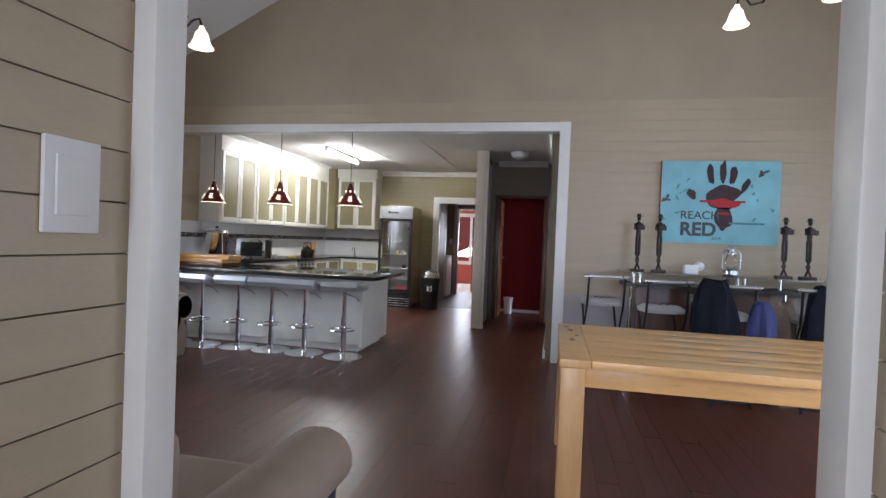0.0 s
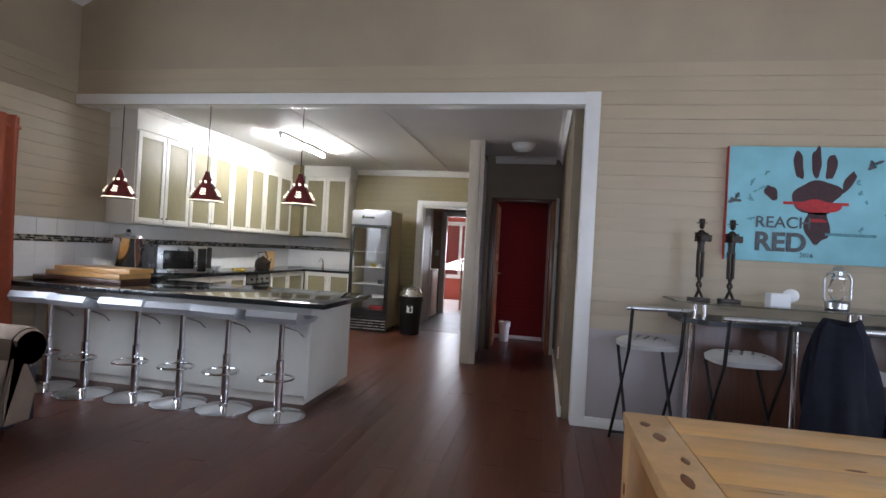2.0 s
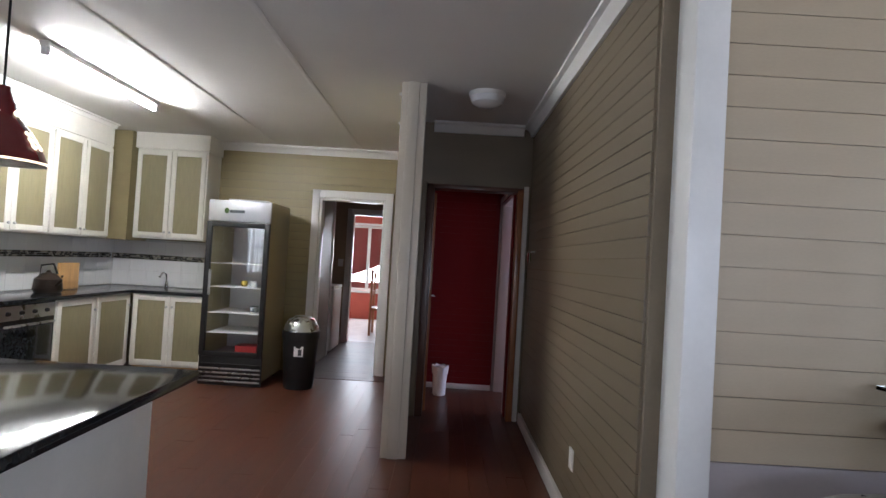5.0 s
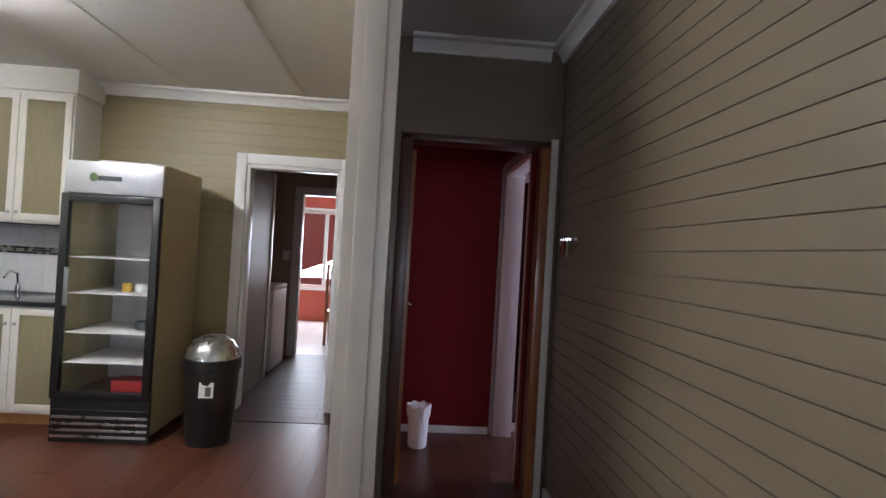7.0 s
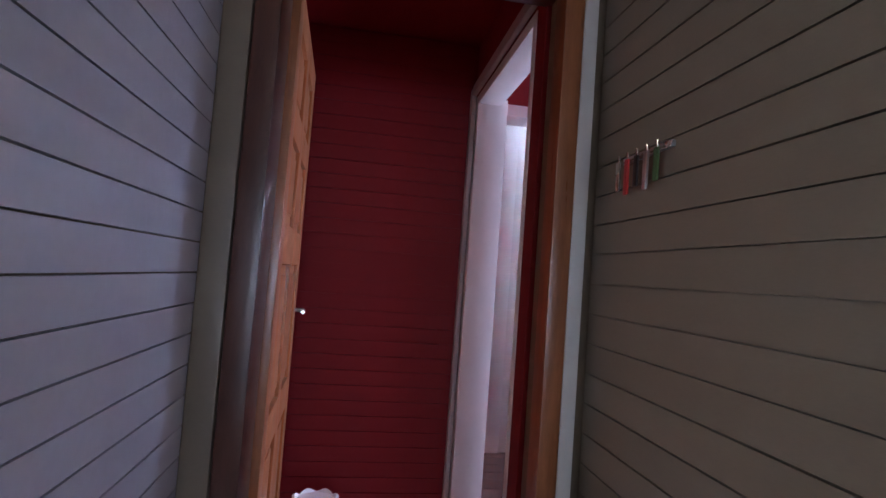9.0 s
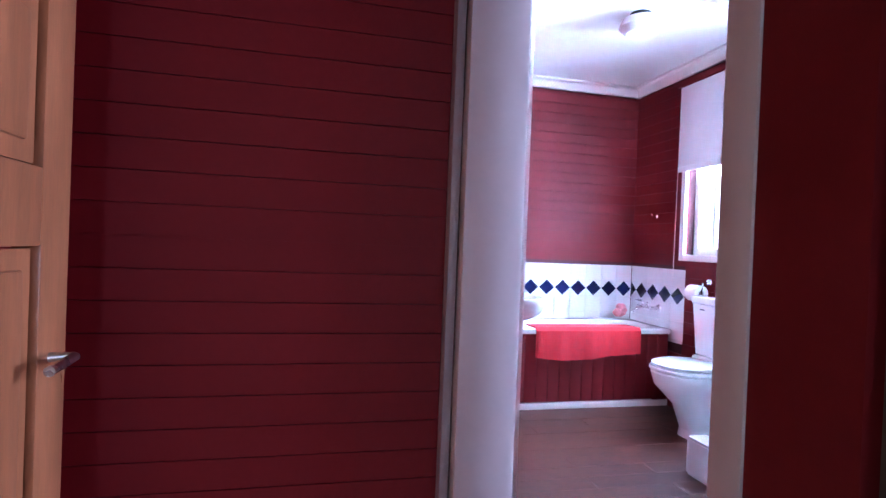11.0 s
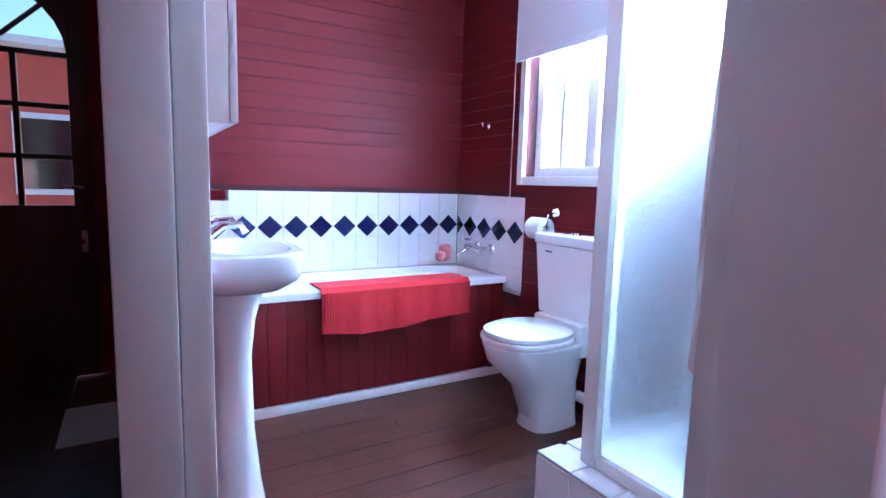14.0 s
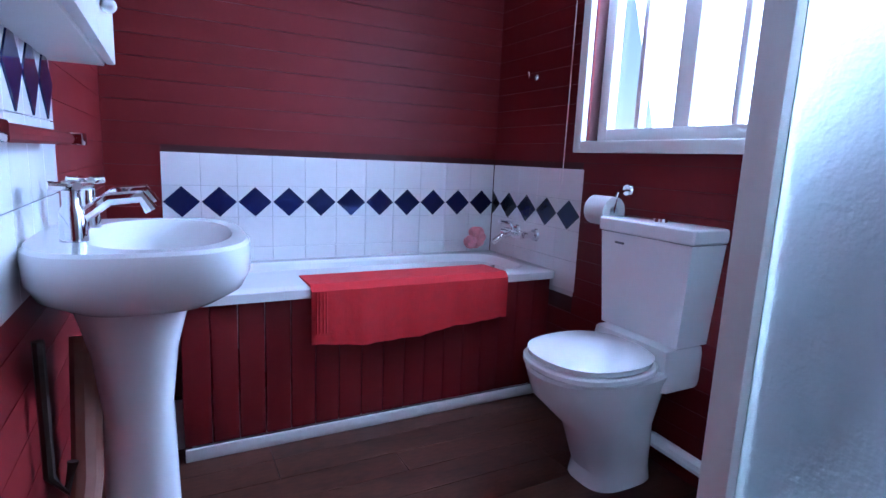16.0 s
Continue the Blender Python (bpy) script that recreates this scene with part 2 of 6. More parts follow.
def tube(points, r, seg=10, bm=None, taper=None):
    bm = bm or bmesh.new()
    pts = [Vector(p) for p in points]
    rings = []
    for i, p in enumerate(pts):
        d = (pts[min(i + 1, len(pts) - 1)] - pts[max(i - 1, 0)]).normalized()
        up = Vector((0, 0, 1)) if abs(d.z) < 0.9 else Vector((1, 0, 0))
        u = d.cross(up).normalized()
        v = d.cross(u)
        rad = r if taper is None else r + (taper - r) * i / (len(pts) - 1)
        rings.append([bm.verts.new(p + rad * (math.cos(2 * math.pi * k / seg) * u + math.sin(2 * math.pi * k / seg) * v)) for k in range(seg)])
    for a, b in zip(rings, rings[1:]):
        for k in range(seg):
            bm.faces.new((a[k], a[(k + 1) % seg], b[(k + 1) % seg], b[k]))
    bm.faces.new(rings[0][::-1])
    bm.faces.new(rings[-1])
    return bm


def ball(c, rx, ry, rz, bm=None, seg=16):
    bm = bm or bmesh.new()
    t = bmesh.new()
    bmesh.ops.create_uvsphere(t, u_segments=seg, v_segments=max(6, seg // 2), radius=1)
    return absorb(bm, t, Matrix.Translation(c) @ Matrix.Diagonal((rx, ry, rz, 1)))


def loft(sections, bm=None, cap=True):
    """Sections: lists of points of equal length, joined into a skin."""
    bm = bm or bmesh.new()
    rings = [[bm.verts.new(p) for p in s] for s in sections]
    n = len(rings[0])
    for a, b in zip(rings, rings[1:]):
        for k in range(n):
            bm.faces.new((a[k], a[(k + 1) % n], b[(k + 1) % n], b[k]))
    if cap:
        bm.faces.new(rings[0][::-1])
        bm.faces.new(rings[-1])
    return bm


def oval(cx, cy, z, rx, ry, n=28, p=2.0, front=1.0):
    out = []
    for i in range(n):
        a = 2 * math.pi * i / n
        c, s = math.cos(a), math.sin(a)
        out.append((cx + rx * math.copysign(abs(c) ** (2 / p), c) * (front if c < 0 else 1), cy + ry * math.copysign(abs(s) ** (2 / p), s), z))
    return out


def mesh_of(name, bm, mat, smooth=None):
    bmesh.ops.recalc_face_normals(bm, faces=bm.faces)
    me = bpy.data.meshes.new(name)
    bm.to_mesh(me)
    bm.free()
    me.materials.append(mat)
    if smooth is None or smooth:
        me.shade_smooth()
        me.set_sharp_from_angle(angle=radians(35))
    return me


def part(name, bm, mat, parent, label=""):
    ob = new(name, mesh_of(name, bm, mat))
    ob.parent = parent
    if label:
        tagged(ob, label)
    return ob


def thing(name, loc, label, category, group="", rz=0.0):
    ob = new(name)
    ob.matrix_world = pose(*loc, 0, 0, rz)
    ob.empty_display_size = 0.1
    return tagged(ob, label, category, group)


def solid(name, bm, mat, label, category, group="", loc=(0, 0, 0), rz=0.0):
    ob = new(name, mesh_of(name, bm, mat))
    ob.matrix_world = pose(*loc, 0, 0, rz)
    return tagged(ob, label, category, group)


def structure(name, bm, mat, label="", category="structure"):
    ob = new(name, mesh_of(name, bm, mat))
    return tagged(ob, label or name.replace("_", " "), category, "", "structure")


def wall(name, axis, p0, p1, a0, a1, z0, z1, mat, holes=(), label=""):
    """A wall whose thickness runs from p0 to p1 along axis, with rectangular holes (a0, a1, z0, z1)."""
    bm = bmesh.new()
    cuts = sorted({a0, a1, *[c for h in holes for c in h[:2] if a0 < c < a1]})
    for c0, c1 in zip(cuts, cuts[1:]):
        mid, spans = (c0 + c1) / 2, [(z0, z1)]
        for h in holes:
            if h[0] < mid < h[1]:
                spans = [s for lo, hi in spans for s in ((lo, min(hi, h[2])), (max(lo, h[3]), hi)) if s[1] - s[0] > 1e-4]
        for lo, hi in spans:
            if axis == "y":
                bx(c0, c1, p0, p1, lo, hi, bm=bm)
            else:
                bx(p0, p1, c0, c1, lo, hi, bm=bm)
    return structure(name, bm, mat, label)


PLANKS = []


def planks(parent, axis, face, side, a0, a1, z0, z1, pitch, mat, holes=(), limit=None):
    """Horizontal boards on a wall face; kept for the end of the file."""
    PLANKS.append((parent, axis, face, side, a0, a1, z0, z1, pitch, mat, holes, limit))

# ---- large structure ----
XL, XR, YA = -4.08, 4.10, 6.60          # lounge side walls, wall with the kitchen opening
XP = 0.53                               # passage wall
YK = 10.95                              # kitchen back wall
EAVE, RIDGE = 3.42, 5.47
structure("floor", bx(-4.6, 4.6, -2.6, 10.66, -0.12, -0.012), M_DARKW, "dark polished timber floor", "floor")
structure("floor_bathroom", bx(-4.6, 4.6, 10.66, 16.4, -0.12, -0.012), M_DARKW, "worn dark timber floor", "floor")
gable = lambda z: 4.09 if z < EAVE else max(0.05, 4.09 - (z - EAVE) * 2)
north = wall("wall_lounge_north", "y", YA, YA + 0.12, XL - 0.2, XR + 0.2, 0, 5.6, M_PLASTER, [(XL - 0.3, 0.60, -0.1, 2.50)], "beige boarded gable wall with wide kitchen opening")
planks(north, "y", YA, -1, XL, XR, 0.76, 2.812, 0.108, M_BEIGE, [(XL - 0.3, 0.60, -0.1, 2.50)], gable)
planks(north, "y", YA, -1, 0.6, XR, 0.0, 0.76, 0.76, M_LILAC)
west = wall("wall_lounge_west", "x", XL - 0.15, XL, 1.4, 11.1, 0, 3.6, M_PLASTER, [(3.75, 5.45, 0.85, 2.0)], "beige boarded wall with a window")
planks(west, "x", XL, 1, 1.65, 6.98, 0.0, 2.81, 0.108, M_BEIGE, [(3.75, 5.45, 0.85, 2.0), (6.02, 7.0, 0.8, 1.38)])
wall("wall_lounge_east", "x", XR, XR + 0.15, 1.4, 6.7, 0, 3.6, M_PLASTER, [(2.4, 5.6, 0.3, 2.3)], "plain beige wall with unseen glazing added for daylight")
wall("wall_lounge_south", "y", 1.575, 1.625, XL - 0.2, XR + 0.2, 0, 5.6, M_PLASTER, [(-0.10, 0.975, -0.1, 2.5), (1.6, 3.0, 0.9, 2.1)], "plain wall with entrance opening and an added unseen window")
for s, nm in ((-1, "ceiling_west_slope"), (1, "ceiling_east_slope")):
    bm = bmesh.new()
    sec = lambda y: [(s * 4.3, y, EAVE - 0.11), (0, y, RIDGE), (0, y, RIDGE + 0.12), (s * 4.3, y, EAVE + 0.01)]
    loft([sec(1.3), sec(6.75)], bm)
    structure(nm, bm, M_CEIL, "white sloping board ceiling", "ceiling")
# entrance lobby
ew = wall("wall_entrance_west", "x", -0.22, -0.11, -2.4, 1.575, 0, 2.7, M_GROOVE, label="pale beige boarded lobby wall")
planks(ew, "x", -0.11, 1, -0.6, 1.57, 0.0, 2.6, 0.082, M_BEIGE)
ee = wall("wall_entrance_east", "x", 0.99, 1.10, -2.4, 1.575, 0, 2.7, M_GROOVE, label="pale beige boarded lobby wall")
planks(ee, "x", 0.99, -1, 0.2, 1.57, 0.0, 2.6, 0.082, M_BEIGE)
wall("wall_entrance_south", "y", -2.4, -2.3, -0.3, 1.2, 0, 2.7, M_PLASTER, [(-0.05, 0.95, 0, 2.1)])
structure("ceiling_entrance", bx(-0.3, 1.2, -2.5, 1.575, 2.6, 2.7), M_CEIL, "white lobby ceiling", "ceiling")
for x0, x1, nm in ((-0.11, -0.058, "entrance_trim_west"), (0.95, 0.99, "entrance_trim_east")):
    structure(nm, bx(x0, x1, 1.56, 1.635, 0, 2.58, 0.008), M_WHITE, "white painted door lining", "trim")
structure("entrance_trim_head", bx(-0.058, 0.95, 1.56, 1.635, 2.48, 2.58, 0.008), M_WHITE, "white painted door lining", "trim")
# kitchen and passage
structure("ceiling_kitchen", bx(XL - 0.15, XP + 0.12, YA + 0.12, YK + 0.1, 2.60, 2.72), M_CEIL, "white board ceiling", "ceiling")
for i, (x, y0, y1) in enumerate(((-1.25, 6.75, 10.9), (-2.2, 6.75, 10.9))):
    structure("ceiling_joint_%d" % (i + 1), bx(x - 0.02, x + 0.02, y0, y1, 2.597, 2.604, 0.002), M_CEIL, "white ceiling joint strip", "trim")
kb = wall("wall_kitchen_north", "y", YK, YK + 0.12, XL - 0.15, -0.37, 0, 2.62, M_GROOVE, [(-1.70, -0.93, -0.1, 2.03)], "olive boarded wall with a doorway")
planks(kb, "y", YK, -1, XL, -0.54, 0.0, 2.55, 0.095, M_OLIVE, [(-1.70, -0.93, -0.1, 2.03), (-4.1, -2.5, 0.9, 1.4)])
pw = wall("wall_passage_east", "x", XP, XP + 0.12, YA + 0.12, 9.66, 0, 2.62, M_GROOVE, label="olive boarded passage wall")
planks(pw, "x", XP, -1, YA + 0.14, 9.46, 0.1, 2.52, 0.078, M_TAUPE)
pp = wall("wall_partition", "x", -0.56, -0.485, 8.49, YK, 0, 2.62, M_GROOVE, label="boarded partition between kitchen and passage")
planks(pp, "x", -0.485, 1, 8.52, 9.46, 0.0, 2.52, 0.072, M_PALE_LIT)
planks(pp, "x", -0.56, -1, 8.52, YK - 0.02, 0.0, 2.52, 0.095, M_OLIVE)
structure("partition_end_trim", bx(-0.575, -0.40, 8.45, 8.51, 0, 2.60, 0.006), M_CREAM, "cream painted wall end post", "trim")
structure("partition_end_bead", bx(-0.53, -0.45, 8.435, 8.46, 0, 2.60, 0.008), M_CREAM, "cream moulded bead", "trim")
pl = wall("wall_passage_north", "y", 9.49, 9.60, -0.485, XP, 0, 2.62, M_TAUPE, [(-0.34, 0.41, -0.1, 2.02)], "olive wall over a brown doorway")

structure("opening_trim_head", bx(XL, 0.60, YA - 0.022, YA + 0.14, 2.49, 2.585, 0.006), M_WHITE, "white painted opening lining", "trim")
structure("opening_trim_post", bx(0.588, 0.70, YA - 0.026, YA + 0.15, 0, 2.588, 0.006), M_WHITE, "white painted opening post", "trim")


def cornice(name, axis, p, side, a0, a1, z, size=0.085):
    bm = bmesh.new()
    prof = [(0, 0), (0, -size), (0.25, -size), (0.4, -0.6 * size), (0.65, -0.3 * size), (1.0, -0.22 * size), (1.0, 0)]
    def sect(a):
        return [((p + side * u * size, a, z + v) if axis == "x" else (a, p + side * u * size, z + v)) for u, v in prof]
    loft([sect(a0), sect(a1)], bm)
    structure(name, bm, M_WHITE, "white moulded cornice", "trim")


cornice("cornice_kitchen_north", "y", YK - 0.012, -1, XL, -0.53, 2.60)
cornice("cornice_kitchen_west", "x", XL, 1, YA + 0.12, 7.0, 2.60)
cornice("cornice_passage_east", "x", XP - 0.012, -1, YA + 0.15, 9.48, 2.60)
cornice("cornice_passage_north", "y", 9.49, -1, -0.37, XP - 0.1, 2.60)
cornice("cornice_partition", "x", -0.533, -1, 8.7, YK - 0.1, 2.60)
cornice("cornice_lounge_window", "x", XL + 0.012, 1, 3.3, 5.6, 2.28, 0.05)
for nm, b in (("baseboard_passage", (XP - 0.03, XP - 0.001, YA + 0.15, 9.43, 0, 0.09)), ("baseboard_lounge", (0.70, XR, YA - 0.03, YA - 0.001, 0, 0.08)),
              ("baseboard_red_wall", (-0.46, 0.36, 10.54, 10.562, 0, 0.055)), ("baseboard_hall", (0.758, 0.778, 11.6, 13.95, 0, 0.05))):
    structure(nm, bx(*b, 0.006), M_WHITE, "white painted skirting board", "trim")
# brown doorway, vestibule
# West post, head and west trim are darker than the east ones.
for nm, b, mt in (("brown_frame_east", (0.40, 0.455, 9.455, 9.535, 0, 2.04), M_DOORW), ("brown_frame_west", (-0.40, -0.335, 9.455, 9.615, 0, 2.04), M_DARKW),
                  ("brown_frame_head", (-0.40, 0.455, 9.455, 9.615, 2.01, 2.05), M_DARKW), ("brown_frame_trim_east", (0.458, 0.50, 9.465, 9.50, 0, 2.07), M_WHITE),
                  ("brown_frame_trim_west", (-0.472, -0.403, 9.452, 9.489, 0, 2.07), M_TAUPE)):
    structure(nm, bx(*b, 0.006), mt, "door frame, darker on the west and head", "trim")
structure("wall_vestibule_north", bx(-0.52, 0.395, 10.575, 10.67, 0, 2.62), M_REDWALL, "dark red plain wall", "wall")
structure("wall_vestibule_west", bx(-0.56, -0.46, 9.60, 10.58, 0, 2.62), M_REDWALL, "dark red plain wall", "wall")
wall("wall_vestibule_east", "x", 0.395, 0.50, 9.60, 10.67, 0, 2.62, M_REDWALL, [(9.70, 10.53, -0.1, 2.03)], "dark red wall with white doorway")
vn = bpy.data.objects["wall_vestibule_north"]
planks(vn, "y", 10.575, -1, -0.46, 0.366, 0.05, 2.30, 0.068, M_REDWALL)
structure("ceiling_vestibule", bx(-0.56, 0.50, 9.60, 10.68, 2.30, 2.4), M_REDWALL, "dark red lowered ceiling", "ceiling")
for nm, b in (("white_doorway_jamb_north", (0.392, 0.535, 10.50, 10.545, 0, 2.03)), ("white_doorway_jamb_south", (0.392, 0.504, 9.685, 9.72, 0, 2.03)), ("white_doorway_head", (0.392, 0.504, 9.685, 10.545, 2.0, 2.04))):
    structure(nm, bx(*b, 0.004), M_WHITE, "white painted door lining", "trim")
for nm, b in (("white_doorway_casing_north", (0.366, 0.391, 10.533, 10.578, 0, 2.08)), ("white_doorway_casing_head", (0.366, 0.391, 9.66, 10.533, 2.042, 2.09))):
    structure(nm, bx(*b, 0.01), M_DOORW if "x" in nm else M_LILAC, "grey painted moulded casing", "trim")
# hall and bathroom
XB, YB, XW, FB = 2.66, 13.35, 0.91, 0.07
hall_s = wall("wall_hall_south", "y", 9.55, 9.66, 0.50, 4.3, 0, 2.62, M_REDWALL)
bs = wall("wall_bathroom_south", "y", 10.66, 10.76, 1.46, 4.3, 0, 2.62, M_GROOVE_RED, label="red boarded hall wall")
planks(bs, "y", 10.66, -1, 1.51, 3.4, 1.0, 2.55, 0.068, M_RED)
planks(bs, "y", 10.66, -1, 1.51, 3.4, 0.0, 1.0, 1.0, M_RED)
wall("wall_hall_east", "x", 3.6, 3.7, 9.6, 10.7, 0, 2.62, M_REDWALL, [(9.75, 10.55, 0.3, 2.2)])
structure("ceiling_hall", bx(-0.7, 4.3, 9.55, 14.2, 2.58, 2.7), M_CEIL, "white ceiling", "ceiling")
structure("door_head_bathroom", bx(0.50, 1.46, 10.64, 10.78, 2.04, 2.6), M_REDWALL, "red wall over a white door head", "wall")
for nm, b in (("bathroom_door_jamb", (1.40, 1.46, 10.63, 10.79, 0, 2.06)), ("bathroom_door_casing", (1.462, 1.52, 10.622, 10.658, 0, 2.10)), ("bathroom_door_head", (0.52, 1.40, 10.63, 10.79, 2.0, 2.06)),
              ("bathroom_wall_end", (0.785, 0.885, 11.47, 11.53, 0, 2.58)), ("bathroom_wall_end_bead", (0.887, 0.945, 11.49, 11.56, 0, 2.58))):
    structure(nm, bx(*b, 0.008), M_WHITE, "white painted door lining", "trim")
bw = wall("wall_bathroom_west", "x", 0.79, XW, 11.53, 14.0, 0, 2.6, M_GROOVE_RED, label="red boarded bathroom wall")
planks(bw, "x", XW, 1, 11.57, YB, 0.0, 2.5, 0.08, M_RED, [(11.75, 12.4, 0.86, 1.62)])
planks(bw, "x", 0.79, -1, 11.55, 13.95, 0.9, 2.5, 0.08, M_RED)
bn = wall("wall_bathroom_north", "y", YB, YB + 0.12, 0.79, 2.9, 0, 2.6, M_GROOVE_RED, label="red boarded bathroom wall")
planks(bn, "y", YB, -1, XW, XB, 0.0, 2.5, 0.08, M_RED, [(1.11, 2.7, 0.5, 1.092)])
be = wall("wall_bathroom_east", "x", XB, XB + 0.14, 10.76, 13.6, 0, 2.6, M_GROOVE_RED, [(11.88, 12.665, 1.205, 2.28), (10.86, 11.56, 1.4, 2.3)], "red boarded wall with windows")
planks(be, "x", XB, -1, 10.74, YB, 0.0, 2.5, 0.08, M_RED, [(11.88, 12.665, 1.205, 2.28), (10.86, 11.56, 1.4, 2.3), (12.67, 13.4, 0.5, 1.092)])
cornice("cornice_bathroom_north", "y", YB - 0.012, -1, XW, XB, 2.58, 0.075)
cornice("cornice_bathroom_east", "x", XB - 0.012, -1, 10.74, YB, 2.58, 0.075)
wall("wall_hall_north", "y", 14.0, 14.12, -0.8, 0.80, 0, 2.62, M_REDWALL, [(-0.27, 0.64, -0.1, 2.25)])
wall("wall_hall_west", "x", -0.70, -0.60, 10.66, 14.1, 0, 2.62, M_REDWALL)
# back room beyond the kitchen
wall("wall_back_room_west", "x", -2.2, -2.1, YK + 0.12, 13.3, 0, 2.62, M_PLASTER)
wall("wall_back_room_north", "y", 13.2, 13.3, -2.2, -0.55, 0, 2.62, M_PLASTER, [(-1.72, -0.98, -0.1, 2.05)], "pale wall with bright doorway")
structure("ceiling_back_room", bx(-2.2, -0.6, YK + 0.1, 13.3, 2.6, 2.7), M_CEIL, "white ceiling", "ceiling")
structure("sunroom_floor", bx(-3.2, -0.62, 13.3, 16.6, -0.03, 0.0), M_TILEFLOOR, "pale shiny sunroom floor", "floor")
wall("wall_sunroom_north", "y", 16.4, 16.5, -3.3, -0.7, 0, 2.62, M_REDBRICK, [(-3.0, -0.8, 0.62, 2.05)], "red sunroom wall with wide window")
wall("wall_sunroom_west", "x", -3.3, -3.2, 13.3, 16.5, 0, 2.62, M_CEIL)
wall("wall_sunroom_east", "x", -0.72, -0.62, 14.12, 16.5, 0, 2.62, M_PLASTER)
structure("ceiling_sunroom", bx(-3.3, -0.62, 13.3, 16.5, 2.6, 2.7), M_CEIL, "white ceiling", "ceiling")
structure("bathroom_floor_base", bx(0.52, XB, 10.66, YB, -0.012, FB - 0.012), M_WHITE, "raised bathroom floor with pale edge", "floor")
structure("ground", bx(-60, 60, -60, 60, -0.3, -0.14), M_PAVE, "pale paved ground outside", "ground")


def door_trim(name, axis, face, side, a0, a1, z1, w=0.085, t=0.025, deep=0.13):
    """Casing round a doorway on one face, and the lining through the wall."""
    f0, f1 = sorted((face, face + side * t))
    l0, l1 = sorted((face + side * 0.004, face - side * deep))
    for nm, u0, u1, z0, zz, p0, p1 in (("side", a0 - w, a0, 0, z1 + w, f0, f1), ("side", a1, a1 + w, 0, z1 + w, f0, f1), ("head", a0, a1, z1, z1 + w, f0, f1),
                                       ("lining", a0, a0 + 0.03, 0, z1, l0, l1), ("lining", a1 - 0.03, a1, 0, z1, l0, l1), ("lining", a0 + 0.03, a1 - 0.03, z1 - 0.03, z1, l0, l1)):
        b = (u0, u1, p0, p1, z0, zz) if axis == "y" else (p0, p1, u0, u1, z0, zz)
        structure(name + "_" + nm, bx(*b, 0.007), M_WHITE, "white painted door casing", "trim")


door_trim("kitchen_door_trim", "y", YK - 0.012, -1, -1.70, -0.93, 2.03)
door_trim("back_room_door_trim", "y", 13.2, -1, -1.72, -0.98, 2.05, 0.07)
# Taupe on this stub stands in for the shade of the back room.
structure("wall_back_room_stub", bx(-2.1, -1.745, YK + 0.12, 12.0, 0, 2.6), M_TAUPE, "plain wall beside the doorway, coloured dark for the dim room", "wall")
structure("back_room_stub_trim", bx(-1.76, -1.735, 11.96, 12.03, 0, 2.1, 0.004), M_WHITE, "white painted edge trim", "trim")

# ---- windows ----
def window(name, axis, p, a0, a1, z0, z1, cols, rows, label, casing, depth=0.1, mat=M_WHITE, fr=0.05, side=1):
    """Frame, bars, casing and one pane for each light; side: the way towards the room."""
    w = thing(name, (0, 0, 0), label, "window")
    w["kind"] = "structure"
    def pc(nm, u0, u1, q0, q1, lo, hi, mt, bev=0.005, par=w):
        b = (u0, u1, min(q0, q1), max(q0, q1), lo, hi) if axis == "y" else (min(q0, q1), max(q0, q1), u0, u1, lo, hi)
        return part(nm, bx(*b, bev), mt, par)
    d0, d1 = p - side * depth, p - side * (depth - 0.045)
    pc("window_frame", a0, a0 + fr, d0, d1, z0, z1, mat), pc("window_frame", a1 - fr, a1, d0, d1, z0, z1, mat)
    pc("window_frame", a0 + fr, a1 - fr, d0, d1, z0, z0 + fr, mat), pc("window_frame", a0 + fr, a1 - fr, d0, d1, z1 - fr, z1, mat)
    for i in range(1, cols):
        a = a0 + (a1 - a0) * i / cols
        k = 0.034 if i * 2 == cols else 0.012
        pc("glazing_bar", a - k, a + k, d0 + side * 0.003, d1 - side * 0.003, z0 + fr, z1 - fr, mat)
    for j in range(1, rows):
        z = z0 + (z1 - z0) * j / rows
        pc("glazing_bar", a0 + fr, a1 - fr, d0 + side * 0.008, d1 - side * 0.008, z - 0.012, z + 0.012, mat, 0.003)
    g = pc("pane", a0 + fr, a1 - fr, p - side * (depth - 0.02), p - side * (depth - 0.024), z0 + fr, z1 - fr, M_GLASS, 0)
    g.visible_shadow = False
    f0, f1 = p + side * 0.002, p + side * 0.03
    for u0, u1, lo, hi in ((a0 - casing, a0, z0 - casing, z1 + casing), (a1, a1 + casing, z0 - casing, z1 + casing), (a0, a1, z0 - casing, z0), (a0, a1, z1, z1 + casing)):
        pc("casing", u0, u1, f0, f1, lo, hi, M_WHITE)
    return w


window("window_lounge", "x", XL + 0.012, 3.75, 5.45, 0.85, 2.0, 6, 4, "grey-framed cottage window with small panes", 0.03, mat=M_LILAC)
window("window_bathroom", "x", XB - 0.012, 11.88, 12.665, 1.205, 2.28, 4, 1, "white painted bathroom window with glazing bars", 0.045, side=-1)
window("window_shower", "x", XB - 0.012, 10.86, 11.56, 1.4, 2.3, 2, 1, "small white window over the shower", 0.04, side=-1)
# Out of view; only there to give the east lamp an opening.
window("window_lounge_east", "x", XR, 2.4, 5.6, 0.3, 2.3, 4, 1, "unseen white framed glazing, added to let daylight in", 0.05, side=-1)
